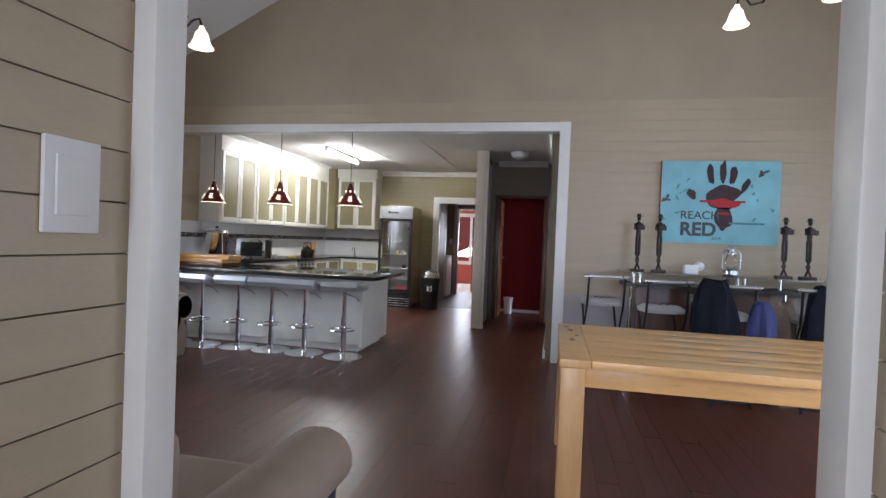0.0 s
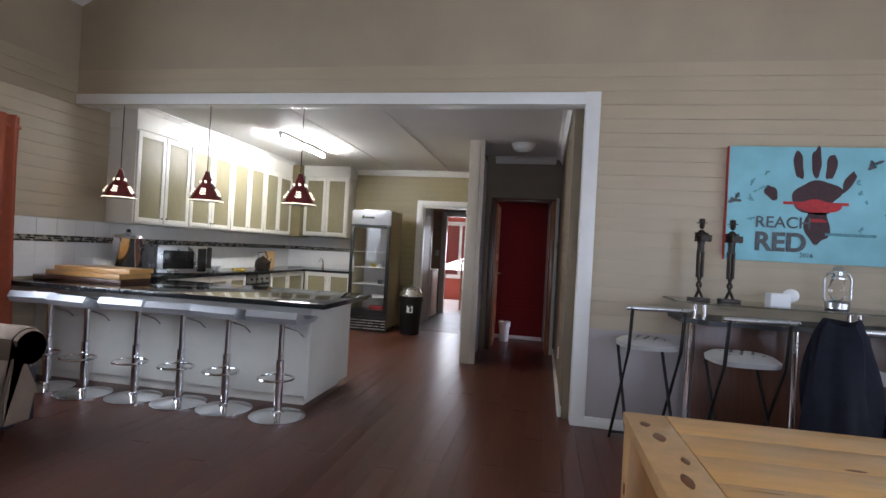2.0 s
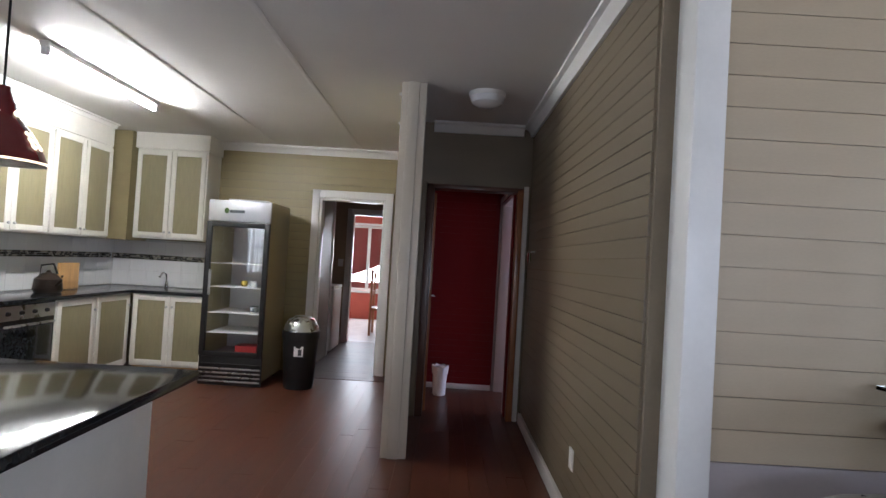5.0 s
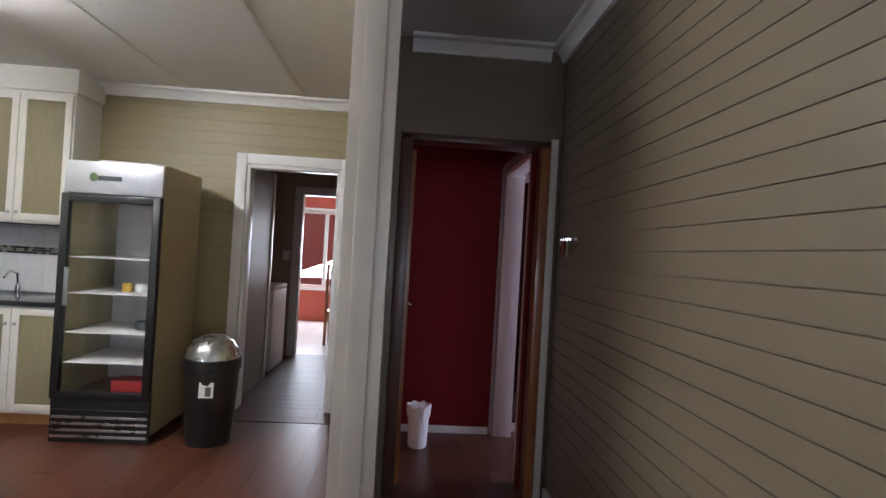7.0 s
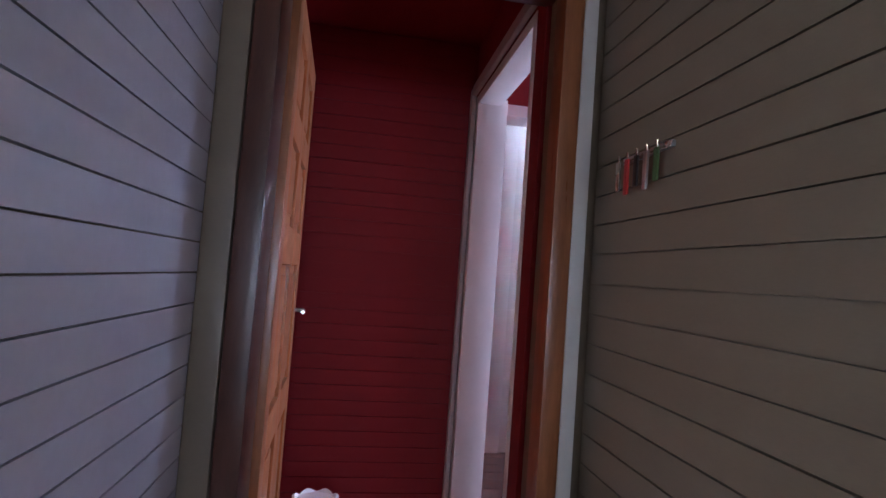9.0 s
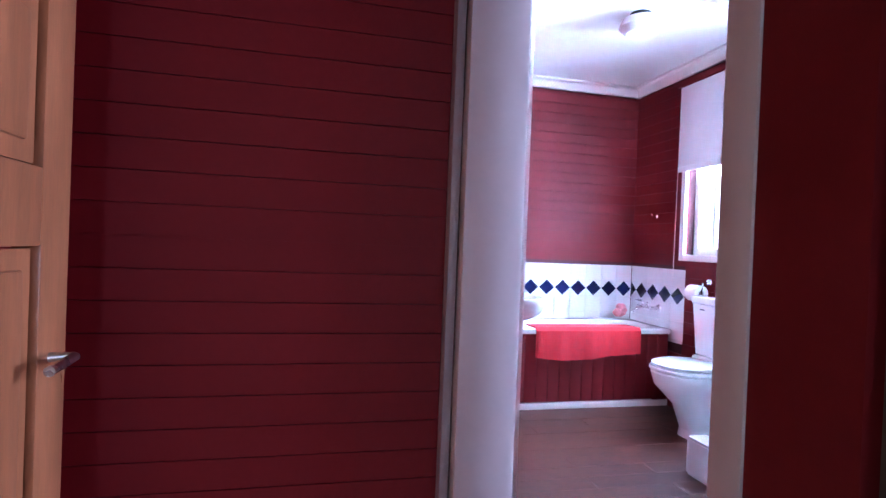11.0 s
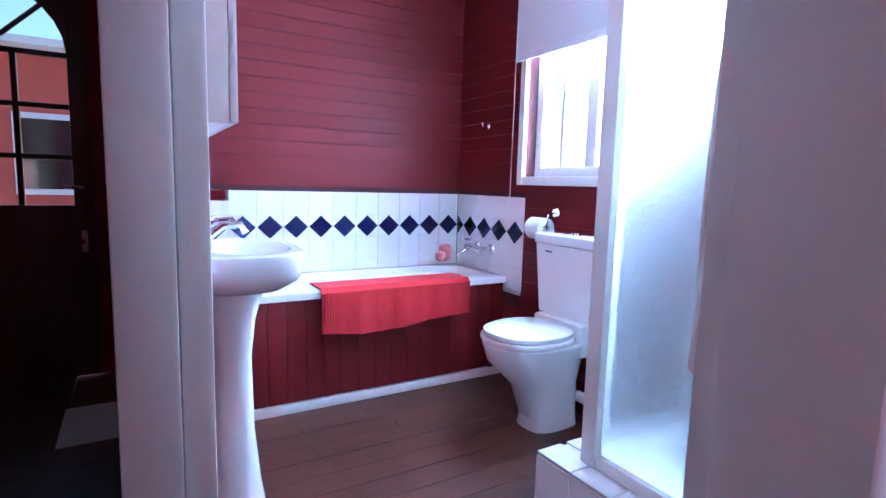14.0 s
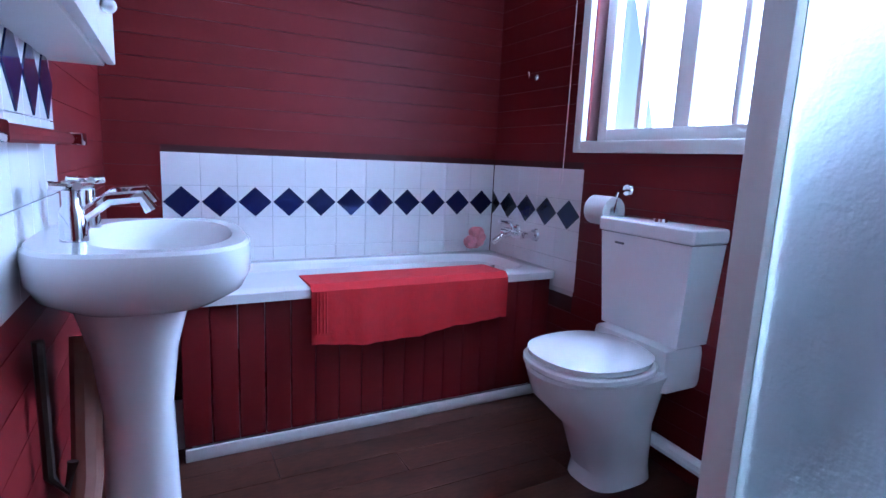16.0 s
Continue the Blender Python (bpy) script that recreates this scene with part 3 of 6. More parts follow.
# Never in view; added so the south fill lamp has an opening.
window("window_lounge_south", "y", 1.63, 1.6, 3.0, 0.9, 2.1, 4, 2, "unseen lounge window, added for bluish daylight", 0.05, 0.05)
window("window_sunroom", "y", 16.4, -3.0, -0.8, 0.62, 2.05, 4, 1, "wide bright sunroom window", 0.05, side=-1)

# ---- lounge ----
def sofa(loc, rz, length, label):
    s = thing("sofa", loc, label, "sofa", "", rz)
    h = length / 2
    part("base", bx(-h + 0.1, h - 0.1, -0.40, 0.42, 0.05, 0.28, 0.03), M_SOFAD, s, "dark blue leather base")
    part("backrest", bx(-h + 0.16, h - 0.16, 0.20, 0.46, 0.26, 0.86, 0.09, seg=4), M_SOFA, s)
    n = 2
    w = (length - 0.5) / n
    for i in range(n):
        x0 = -h + 0.25 + i * w
        part("seat_cushion", bx(x0 + 0.005, x0 + w - 0.005, -0.46, 0.24, 0.27, 0.47, 0.06, seg=4), M_SOFA, s)
        part("back_cushion", bx(x0 + 0.01, x0 + w - 0.01, 0.06, 0.30, 0.45, 0.86, 0.09, seg=4), M_SOFA, s)
    for sd in (-1, 1):
        a = bmesh.new()
        def sec(y, k=1.0):
            c = []
            for j in range(18):
                t = math.radians(-60 + 300 * j / 17)
                c.append((sd * (h - 0.09 + 0.13 * k * math.sin(t)), y, 0.55 + 0.13 * k * math.cos(t)))
            c += [(sd * (h - 0.24), y, 0.28), (sd * (h - 0.24), y, 0.10), (sd * (h - 0.08), y, 0.10), (sd * (h - 0.04), y, 0.30)]
            return c
        loft([sec(-0.43, 0.93), sec(-0.41), sec(0.44), sec(0.46, 0.93)], a)
        arm = part("arm", a, M_SOFA, s)
        f = bmesh.new()
        loft([sec(-0.456, 0.8), sec(-0.433, 0.9)], f)
        part("arm_front", f, M_SOFA, arm)
        part("side_panel", bx(sd * (h - 0.085), sd * (h - 0.025), -0.435, 0.44, 0.08, 0.42, 0.012), M_SOFAD, s, "dark blue leather side panel")
        for y in (-0.38, 0.38):
            part("foot", lathe([(0.022, 0), (0.03, 0.06)], 12, m=Matrix.Translation((sd * (h - 0.2), y, 0))), M_DARKW, s)
    return s


def cushion(name, loc, rz, tilt, size, mat, label):
    bm = bmesh.new()
    rings = []
    for k, (r, z) in enumerate(((0.6, -0.07), (0.93, -0.045), (1.0, 0), (0.93, 0.045), (0.6, 0.07))):
        rings.append([Vector(p) for p in oval(0, 0, z, size / 2 * r, size / 2 * r, 28, 5)])
    loft(rings, bm)
    bm.transform(pose(0, 0, 0, tilt, 0, 0))
    return solid(name, bm, mat, label, "cushion", "", loc, rz)


sofa((-3.24, 4.25, 0), 90, 1.95, "taupe fabric sofa with dark leather scroll arms by the window")
cushion("throw_cushion", (-3.30, 4.78, 0.66), 120, 65, 0.40, M_SOFA, "plain taupe cushion leaning on the sofa arm")
sc = cushion("throw_cushion", (-3.36, 3.95, 0.67), 80, 65, 0.42, M_TOWELW, "striped cream and rust cushion on the sofa")
for i in range(5):
    p = part("stripe", bx(-0.17 + 0.075 * i, -0.145 + 0.075 * i, -0.17, 0.17, 0.062, 0.073, 0.004), M_CURTAIN, sc)
    p.matrix_local = pose(0, 0, 0, 65, 0, 0)
low = sofa((-1.10, 2.17, 0), 180, 1.95, "taupe fabric sofa with rounded arms near the entrance")
low.scale = (1, 1, 0.86)

# curtain and rail
cur = thing("curtain", (XL + 0.10, 5.72, 0.02), "gathered rust-red curtain hanging beside the window", "curtain")
bm = bmesh.new()
n, secs = 90, []
for z, wd, amp in ((0.0, 0.60, 0.040), (0.6, 0.60, 0.038), (1.2, 0.56, 0.034), (1.8, 0.54, 0.026), (2.08, 0.54, 0.018), (2.12, 0.54, 0.018), (2.19, 0.55, 0.026)):
    row = [(amp * math.sin(i * 0.42 + 0.5 * math.sin(i * 0.31 + z)) + 0.008 * math.sin(i * 0.27), (i / (n - 1) - 0.5) * wd, z) for i in range(n)]
    secs.append(row + [(x + 0.006, y, zz) for x, y, zz in row[::-1]])
loft(secs, bm)
part("cloth", bm, M_CURTAIN, cur)
part("heading_tape", bx(-0.012, 0.012, -0.27, 0.27, 2.085, 2.11, 0.004), M_CURTAIN, cur)

# pine table
tb = thing("pine_table", (1.63, 3.79, 0), "varnished knotty pine table with square legs", "table")
for i in range(6):
    part("plank", bx(-0.86, 1.0, -0.55 + i * 0.1833, -0.5508 + (i + 1) * 0.1833, 0.722, 0.76, 0.0012), M_PINE, tb)
part("end_plank", bx(-1.0, -0.862, -0.55, 0.548, 0.722, 0.76, 0.003), M_PINEX, tb)
for sx in (-0.94, 0.94):
    for sy in (-0.49, 0.49):
        part("leg", bx(sx - 0.055, sx + 0.055, sy - 0.055, sy + 0.055, 0, 0.722, 0.006), M_PINEX, tb)
for y in (-0.49, 0.49):
    part("apron", bx(-0.885, 0.885, y - 0.014, y + 0.014, 0.63, 0.72, 0.003), M_PINE, tb)
for x in (-0.94, 0.94):
    part("apron", bx(x - 0.014, x + 0.014, -0.435, 0.435, 0.63, 0.72, 0.003), M_PINEX, tb)
rng = random.Random(3)
for kx, ky, a, b in ((-0.93, 0.30, 0.02, 0.045), (-0.90, 0.12, 0.012, 0.03), (-0.93, -0.02, 0.016, 0.05), (-0.95, 0.42, 0.018, 0.03), (-0.45, 0.2, 0.03, 0.01), (0.0, 0.0, 0.17, 0.018), (0.4, 0.25, 0.12, 0.012), (-0.2, -0.3, 0.1, 0.012), (0.1, 0.38, 0.06, 0.01)):
    part("knot", loft([oval(kx, ky, 0.7598, a, b, 14, 1.6), oval(kx, ky, 0.7606, a * 0.8, b * 0.8, 14, 1.6)]), M_KNOT, tb)
for zz in (0.25, 0.52):
    part("knot", ball((-0.997, 0.47, zz), 0.003, 0.016, 0.022, seg=10), M_KNOT, tb)

# picture
pic = thing("canvas_picture", (2.175, YA - 0.011, 1.755), "pale blue canvas with a dark palm print and lettering", "picture")
part("canvas", bx(-0.55, 0.55, -0.04, 0, -0.41, 0.42, 0.003), M_CANVAS, pic)
part("canvas_edge", bx(-0.554, -0.5505, -0.041, 0, -0.41, 0.42, 0.001), M_CANVASRED, pic, "red painted canvas edge")
YF = -0.0405


def blot(cx, cz, rx, rz, tilt, mat, name="ink_print", seed=1, rough=0.12, y=YF):
    r = random.Random(seed)
    ph = [r.random() * 6.28 for _ in range(4)]
    pts = []
    for i in range(40):
        a = 2 * math.pi * i / 40
        k = 1 + rough * sum(math.sin((j + 2) * a + ph[j]) for j in range(4)) / 2
        u, v = rx * k * math.cos(a), rz * k * math.sin(a)
        t = radians(tilt)
        pts.append((cx + u * math.cos(t) - v * math.sin(t), y, cz + u * math.sin(t) + v * math.cos(t)))
    return part(name, loft([pts, [(x, y - 0.0012, z) for x, _, z in pts]]), mat, pic)


blot(0.03, 0.06, 0.155, 0.12, 5, M_INKD, seed=2)
blot(0.045, -0.13, 0.075, 0.15, 2, M_INKD, seed=3)
for cx, cz, rx, rz, tl, sd in ((-0.26, 0.085, 0.035, 0.062, 35, 4), (-0.09, 0.29, 0.033, 0.10, 6, 5), (0.025, 0.31, 0.033, 0.105, 0, 6), (0.12, 0.28, 0.033, 0.095, -8, 7), (0.235, 0.175, 0.027, 0.085, -25, 8)):
    blot(cx, cz, rx, rz, tl, M_INKD, seed=sd)
blot(0.05, -0.005, 0.14, 0.045, 0, M_INKR, seed=9, y=YF - 0.0014)
blot(0.05, -0.105, 0.06, 0.012, 0, M_INKR, seed=10, y=YF - 0.0014)
for k in range(16):
    r = random.Random(50 + k)
    blot(r.choice((-1, 1)) * (0.28 + 0.24 * r.random()), -0.3 + 0.65 * r.random(), 0.006 + 0.014 * r.random(), 0.006 + 0.012 * r.random(), r.random() * 90, M_INKT, "ink_speck", k, 0.5)
blot(-0.50, 0.03, 0.03, 0.028, 10, M_INKG, "ink_splash", 21, 0.7)
blot(0.38, 0.30, 0.035, 0.025, 10, M_INKG, "ink_splash", 22, 0.7)


def lettering(text, x, z, size, mat, parent, y, name="lettering", rot=(90, 0, 0), bold=0.0):
    cu = bpy.data.curves.new(name, "FONT")
    cu.body, cu.size, cu.extrude, cu.offset = text, size, 0.0006, bold
    tmp = bpy.data.objects.new("tmp", cu)
    scene.collection.objects.link(tmp)
    me = bpy.data.meshes.new_from_object(tmp.evaluated_get(bpy.context.evaluated_depsgraph_get()))
    bpy.data.objects.remove(tmp)
    me.materials.append(mat)
    ob = new(name, me)
    ob.parent = parent
    ob.matrix_local = pose(x, y, z, *rot)
    return ob


lettering("REACH", -0.36, -0.165, 0.115, M_INKG, pic, YF - 0.004, bold=0.001)
lettering("RED", -0.36, -0.33, 0.185, M_INKG, pic, YF - 0.004, bold=0.006)
lettering("2016", -0.06, -0.37, 0.045, M_INKG, pic, YF - 0.004)
part("text_bar", bx(-0.18, 0.24, YF - 0.003, YF - 0.001, 0.005, 0.026), M_INKR, pic)
part("text_bar", bx(0.10, 0.42, YF - 0.003, YF - 0.001, -0.21, -0.19), M_INKT, pic)

# glass bar table
bar = thing("bar_table", (2.32, 6.28, 0), "black and glass bar table on chrome posts against the wall", "table")


def slab(x0, x1, y0, y1, z0, z1, cut):
    pts = [(x0 + cut, y0), (x1 - cut, y0), (x1, y0 + cut), (x1, y1), (x0, y1), (x0, y0 + cut)]
    return loft([[(x, y, z0) for x, y in pts], [(x, y, z1) for x, y in pts]])


gt = part("glass_top", slab(-1.1, 1.1, -0.24, 0.28, 1.035, 1.047, 0.14), M_GLASSD, bar, "clear glass top")
part("shelf", slab(-1.06, 1.06, -0.20, 0.28, 0.90, 0.93, 0.14), M_BLACK, bar, "glossy black shelf")
for x in (-0.98, -0.92, -0.06, 0.0, 0.30, 0.92, 0.98):
    part("post", lathe([(0.016, 0.93), (0.016, 1.035)], 14, m=Matrix.Translation((x, -0.10, 0))), M_CHROME, bar)
for x in (-1.0, -0.35, 0.35, 1.0):
    part("leg", lathe([(0.05, 0), (0.05, 0.012), (0.02, 0.02), (0.02, 0.90)], 14, m=Matrix.Translation((x, -0.08, 0))), M_CHROME, bar)
part("front_panel", bx(-0.92, 0.92, 0.08, 0.10, 0.03, 0.90, 0.004), M_DARKW, bar, "dark wooden panel")
part("foot_rail", tube([(-1.0, -0.08, 0.2), (1.0, -0.08, 0.2)], 0.012), M_CHROME, bar)


def figurine(x, y, arm, skin):
    """A thin standing figure on a block, one plain mesh."""
    bm = bx(-0.065, 0.065, -0.04, 0.04, 0, 0.022, 0.004)
    tube([(-0.014, 0.02, 0.02), (0.012, 0.0, 0.11), (-0.012, 0, 0.17)], 0.010, 8, bm)
    tube([(0.02, -0.02, 0.02), (-0.012, 0.0, 0.11), (0.014, 0, 0.17)], 0.010, 8, bm)
    tube([(-0.012, 0, 0.16), (-0.014, 0, 0.34)], 0.013, 8, bm)
    tube([(0.014, 0, 0.16), (0.014, 0, 0.34)], 0.013, 8, bm)
    loft([oval(0, 0, 0.33, 0.024, 0.017, 12), oval(0, 0, 0.38, 0.022, 0.016, 12), oval(0, 0, 0.46, 0.034, 0.02, 12), oval(0, 0, 0.485, 0.012, 0.012, 12)], bm)
    tube([(-0.034, 0, 0.465), (-0.042, -0.02, 0.41), (-0.005 * arm, -0.045, 0.42)], 0.009, 8, bm)
    tube([(0.034, 0, 0.465), (0.045, -0.02, 0.41), (0.02 * arm, -0.05, 0.44)], 0.009, 8, bm)
    bx(-0.02, 0.05, -0.065, -0.045, 0.405, 0.45, 0.006, bm=bm)
    absorb(bm, ball((0, -0.004, 0.515), 0.018, 0.020, 0.026, seg=12))
    lathe([(0.036, 0.530), (0.034, 0.534), (0.02, 0.536), (0.018, 0.56), (0.0, 0.565)], 14, bm)
    return solid("figurine", bm, skin, "tall thin dark figurine with hat on the bar table", "figurine", "figurines on the bar table", (x, y, 1.047), 0)


figurine(1.38, 6.25, 1, M_BRONZE), figurine(1.58, 6.27, 2, M_BRONZE), figurine(2.67, 6.25, 2, M_BRONZE), figurine(2.88, 6.27, 1, M_BRONZE)
ln = thing("hurricane_lantern", (2.22, 6.24, 1.047), "silver hurricane lantern with a glass chimney", "lantern")
part("tank", lathe([(0.06, 0), (0.07, 0.008), (0.07, 0.045), (0.05, 0.06), (0.03, 0.066)], 24), M_STEEL, ln)
part("chimney", lathe([(0.03, 0.07), (0.052, 0.11), (0.052, 0.14), (0.032, 0.20)], 24), M_GLASS, ln)
part("cap", lathe([(0.045, 0.20), (0.045, 0.21), (0.03, 0.225), (0.028, 0.25), (0.04, 0.255), (0.02, 0.28), (0, 0.282)], 24), M_STEEL, ln)
for sd in (-1, 1):
    part("side_tube", tube([(sd * 0.05, 0, 0.04), (sd * 0.078, 0, 0.07), (sd * 0.078, 0, 0.2), (sd * 0.06, 0, 0.235), (sd * 0.03, 0, 0.24)], 0.007), M_STEEL, ln)
bxw = thing("tissue_box", (1.86, 6.22, 1.047), "white square box with crumpled paper", "box")
part("body", bx(-0.06, 0.06, -0.05, 0.05, 0, 0.085, 0.005), M_PAPER, bxw)
part("paper", ball((0.07, -0.02, 0.075), 0.05, 0.03, 0.045, seg=10), M_PAPER, bxw)


def bar_chair(x, y, rz, label):
    c = thing("bar_chair", (x, y, 0), label, "chair", "bar chairs", rz)
    bm = bmesh.new()
    secs = [oval(0, 0, 0.70, 0.16, 0.15, 32, 3), oval(0, 0, 0.705, 0.19, 0.18, 32, 3), oval(0, 0, 0.735, 0.195, 0.185, 32, 3), oval(0, 0, 0.76, 0.16, 0.15, 32, 3), oval(0, 0, 0.766, 0.08, 0.08, 32, 2.5)]
    seat = part("seat", loft(secs, bm), M_SEAT, c, "grey seat pad with dark dots")
    r = random.Random(int(100 * x))
    for i in range(5):
        for j in range(5):
            u, v = -0.13 + 0.065 * i + (0.03 if j % 2 else 0), -0.13 + 0.065 * j
            if abs(u) < 0.15:
                part("dot", lathe([(0.011, 0), (0.009, 0.003)], 8, m=pose(u, v, 0.7685 - 0.9 * max(0, (u * u + v * v) - 0.006), 0, 0, 0)), M_COAT, seat)
    for sd in (-1, 1):
        part("back_leg", tube([(sd * 0.17, 0.20, 0.0), (sd * 0.17, -0.02, 0.42), (sd * 0.17, -0.16, 0.70), (sd * 0.17, -0.20, 0.98)], 0.011), M_BLACKM, c)
        part("front_leg", tube([(sd * 0.155, -0.22, 0.0), (sd * 0.155, 0.0, 0.42), (sd * 0.155, 0.15, 0.70)], 0.011), M_BLACKM, c)
    for z, yy in ((0.02, -0.21), (0.02, 0.19), (0.2, -0.11)):
        part("stretcher", tube([(-0.16, yy, z + 0.02), (0.16, yy, z + 0.02)], 0.009), M_BLACKM, c)
    part("back_rail", tube([(-0.21, -0.20, 0.985), (0.21, -0.20, 0.985)], 0.016, 12), M_STEEL, c, "brushed steel back rail")
    return c


bar_chair(1.06, 6.24, 8, "black metal bar chair with a dotted grey seat")
bar_chair(1.55, 5.90, 6, "black metal bar chair with a dotted grey seat")
bar_chair(2.02, 5.70, 4, "black metal bar chair draped with a dark jacket")
bar_chair(2.72, 5.70, -3, "black metal bar chair with bags hung on it")


def drape(name, x, y, z0, z1, w, d, mat, label, seed, cat="jacket"):
    r = random.Random(seed)
    ph = [r.random() * 6 for _ in range(6)]
    secs = []
    for j in range(10):
        t = j / 9
        ww, dd = w * (0.35 + 0.65 * math.sin(min(1, 0.25 + t) * 1.7)) / 2, d * (0.45 + 0.55 * t) / 2
        if t == 0:
            ww, dd = ww * 0.8, dd * 0.6
        ring = []
        for i in range(36):
            a = 2 * math.pi * i / 36
            k = 1 + 0.13 * math.sin(5 * a + ph[0] + 2 * t) + 0.08 * math.sin(9 * a + ph[1] - 3 * t) + 0.06 * math.sin(3 * a + ph[2] + 5 * t)
            ring.append((ww * k * math.cos(a), dd * k * math.sin(a), z1 + (z0 - z1) * t + 0.02 * math.sin(2 * a + ph[3])))
        secs.append(ring)
    return solid(name, loft(secs), mat, label, cat, "", (x, y, 0))


drape("jacket", 1.88, 5.49, 0.40, 1.03, 0.34, 0.16, M_COAT, "black jacket draped over a bar chair", 1)
drape("jacket", 2.72, 5.50, 0.45, 1.02, 0.36, 0.16, M_COAT, "black jacket draped over a bar chair", 2)
drape("backpack", 2.24, 5.50, 0.30, 0.86, 0.22, 0.18, M_NAVY, "navy cloth backpack hung by the bar table", 3, "bag")
drape("backpack", 2.47, 5.74, 0.0, 0.86, 0.28, 0.22, M_TAN, "tan and dark cloth bag by the bar table", 4, "bag")
drape("bag", 1.95, 5.80, 0.0, 0.34, 0.36, 0.26, M_TAN, "tan cloth bag on the floor", 5, "bag")
drape("bag", 2.30, 5.95, 0.0, 0.36, 0.40, 0.26, M_COAT, "dark bag on the floor", 6, "bag")


def chandelier(x, y, z, rz):
    c = thing("chandelier", (x, y, z), "wrought iron chandelier with lit frosted bell shades", "chandelier", "lounge chandeliers", rz)
    top = RIDGE - abs(x) * 0.5 - z
    part("stem", tube([(0, 0, -0.05), (0, 0, top + 0.02)], 0.01), M_BLACKM, c)
    part("hub", lathe([(0, -0.1), (0.03, -0.06), (0.015, 0), (0.03, 0.06), (0.012, 0.1)], 16), M_BLACKM, c)
    for k in range(3):
        a = 2 * math.pi * k / 3
        u = Vector((math.cos(a), math.sin(a), 0))
        pts = [u * r + Vector((0, 0, h)) for r, h in ((0.01, 0), (0.1, -0.07), (0.22, -0.04), (0.31, 0.07), (0.36, 0.09), (0.38, 0.03))]
        arm = part("arm", tube(pts, 0.009), M_BLACKM, c)
        sp = [u * (0.2 + 0.075 * (1 - i / 26) * math.cos(i * 0.42)) + Vector((0, 0, 0.09 + 0.075 * (1 - i / 26) * math.sin(i * 0.42))) for i in range(24)]
        part("scroll", tube(sp, 0.006, 8), M_BLACKM, arm)
        m = Matrix.Translation(u * 0.38 + Vector((0, 0, -0.13)))
        part("shade", lathe([(0.092, 0.0), (0.075, 0.018), (0.058, 0.06), (0.045, 0.11), (0.022, 0.135), (0.018, 0.16)], 24, m=m), M_SHADE, arm, "lit frosted glass bell shade")


chandelier(-2.48, 4.25, 2.80, 20)
chandelier(2.02, 4.95, 3.16, -10)
sw = thing("light_switch", (-0.099, 1.45, 1.26), "white plastic light switch plate on the boards", "switch")
part("plate", bx(0, 0.008, -0.045, 0.045, 0, 0.135, 0.003), M_PAPER, sw)
part("rocker", bx(0.008, 0.013, -0.03, 0.03, 0.025, 0.11, 0.002), M_PAPER, sw)

# ---- kitchen ----
IZ = 0.86
isl = thing("kitchen_island", (0, 0, 0), "white boarded breakfast bar base under black granite", "counter")
part("body", bx(XL + 0.02, -1.46, 6.28, 7.10, 0.08, IZ - 0.04, 0.004), M_CABW, isl)
part("plinth", bx(XL + 0.02, -1.50, 6.32, 7.06, 0, 0.08), M_CABW, isl)
part("end_panel", bx(-1.468, -1.44, 6.26, 7.12, 0.06, IZ - 0.045, 0.004), M_CABW, isl)
solid("granite_worktop", bx(XL + 0.02, -1.20, 5.95, 7.02, IZ - 0.04, IZ, 0.008), M_GRANITE, "polished black granite bar top", "worktop")


def bar_stool():
    s = thing("bar_stool", (0, 0, 0), "chrome pedestal bar stool with silver curved seat", "stool", "bar stools at the island")
    part("base", lathe([(0.205, 0), (0.205, 0.008), (0.16, 0.02), (0.05, 0.035), (0.035, 0.05), (0.0, 0.05)], 32), M_CHROME, s)
    part("column", lathe([(0.03, 0.04), (0.03, 0.42), (0.021, 0.425), (0.021, 0.70)], 18), M_CHROME, s)
    ring = [(0.13 * math.cos(a * math.pi / 12), -0.06 + 0.12 * math.sin(a * math.pi / 12), 0.30) for a in range(25)]
    part("foot_ring", tube(ring, 0.009, 8), M_CHROME, s)
    part("lever", tube([(0.02, 0.02, 0.66), (0.1, 0.06, 0.63), (0.14, 0.08, 0.585)], 0.006, 8), M_CHROME, s)
    bm = bmesh.new()
    secs = []
    for x in (-0.205, -0.19, 0.19, 0.205):
        k = 0.85 if abs(x) > 0.2 else 1.0
        top = [(-0.20, 0.80), (-0.225, 0.755), (-0.20, 0.715), (-0.13, 0.70), (0.0, 0.692), (0.12, 0.70), (0.18, 0.715), (0.19, 0.735), (0.12, 0.745), (0.0, 0.735), (-0.10, 0.745), (-0.15, 0.775)]
        secs.append([(x, 0.0 + (y + 0.02) * k, 0.74 + (z - 0.74) * k) for y, z in top])
    loft(secs, bm)
    part("seat", bm, M_SILVER, s, "silver vinyl curved seat")
    return s


st = bar_stool()
st.matrix_world = pose(-1.55, 6.00, 0, 0, 0, 3)
for x, y, rz in ((-2.0, 6.02, -4), (-2.4, 6.03, 5), (-2.8, 6.03, 0), (-3.22, 5.98, -6), (-3.62, 6.02, 8)):
    copy_thing(st, pose(x, y, 0, 0, 0, rz))


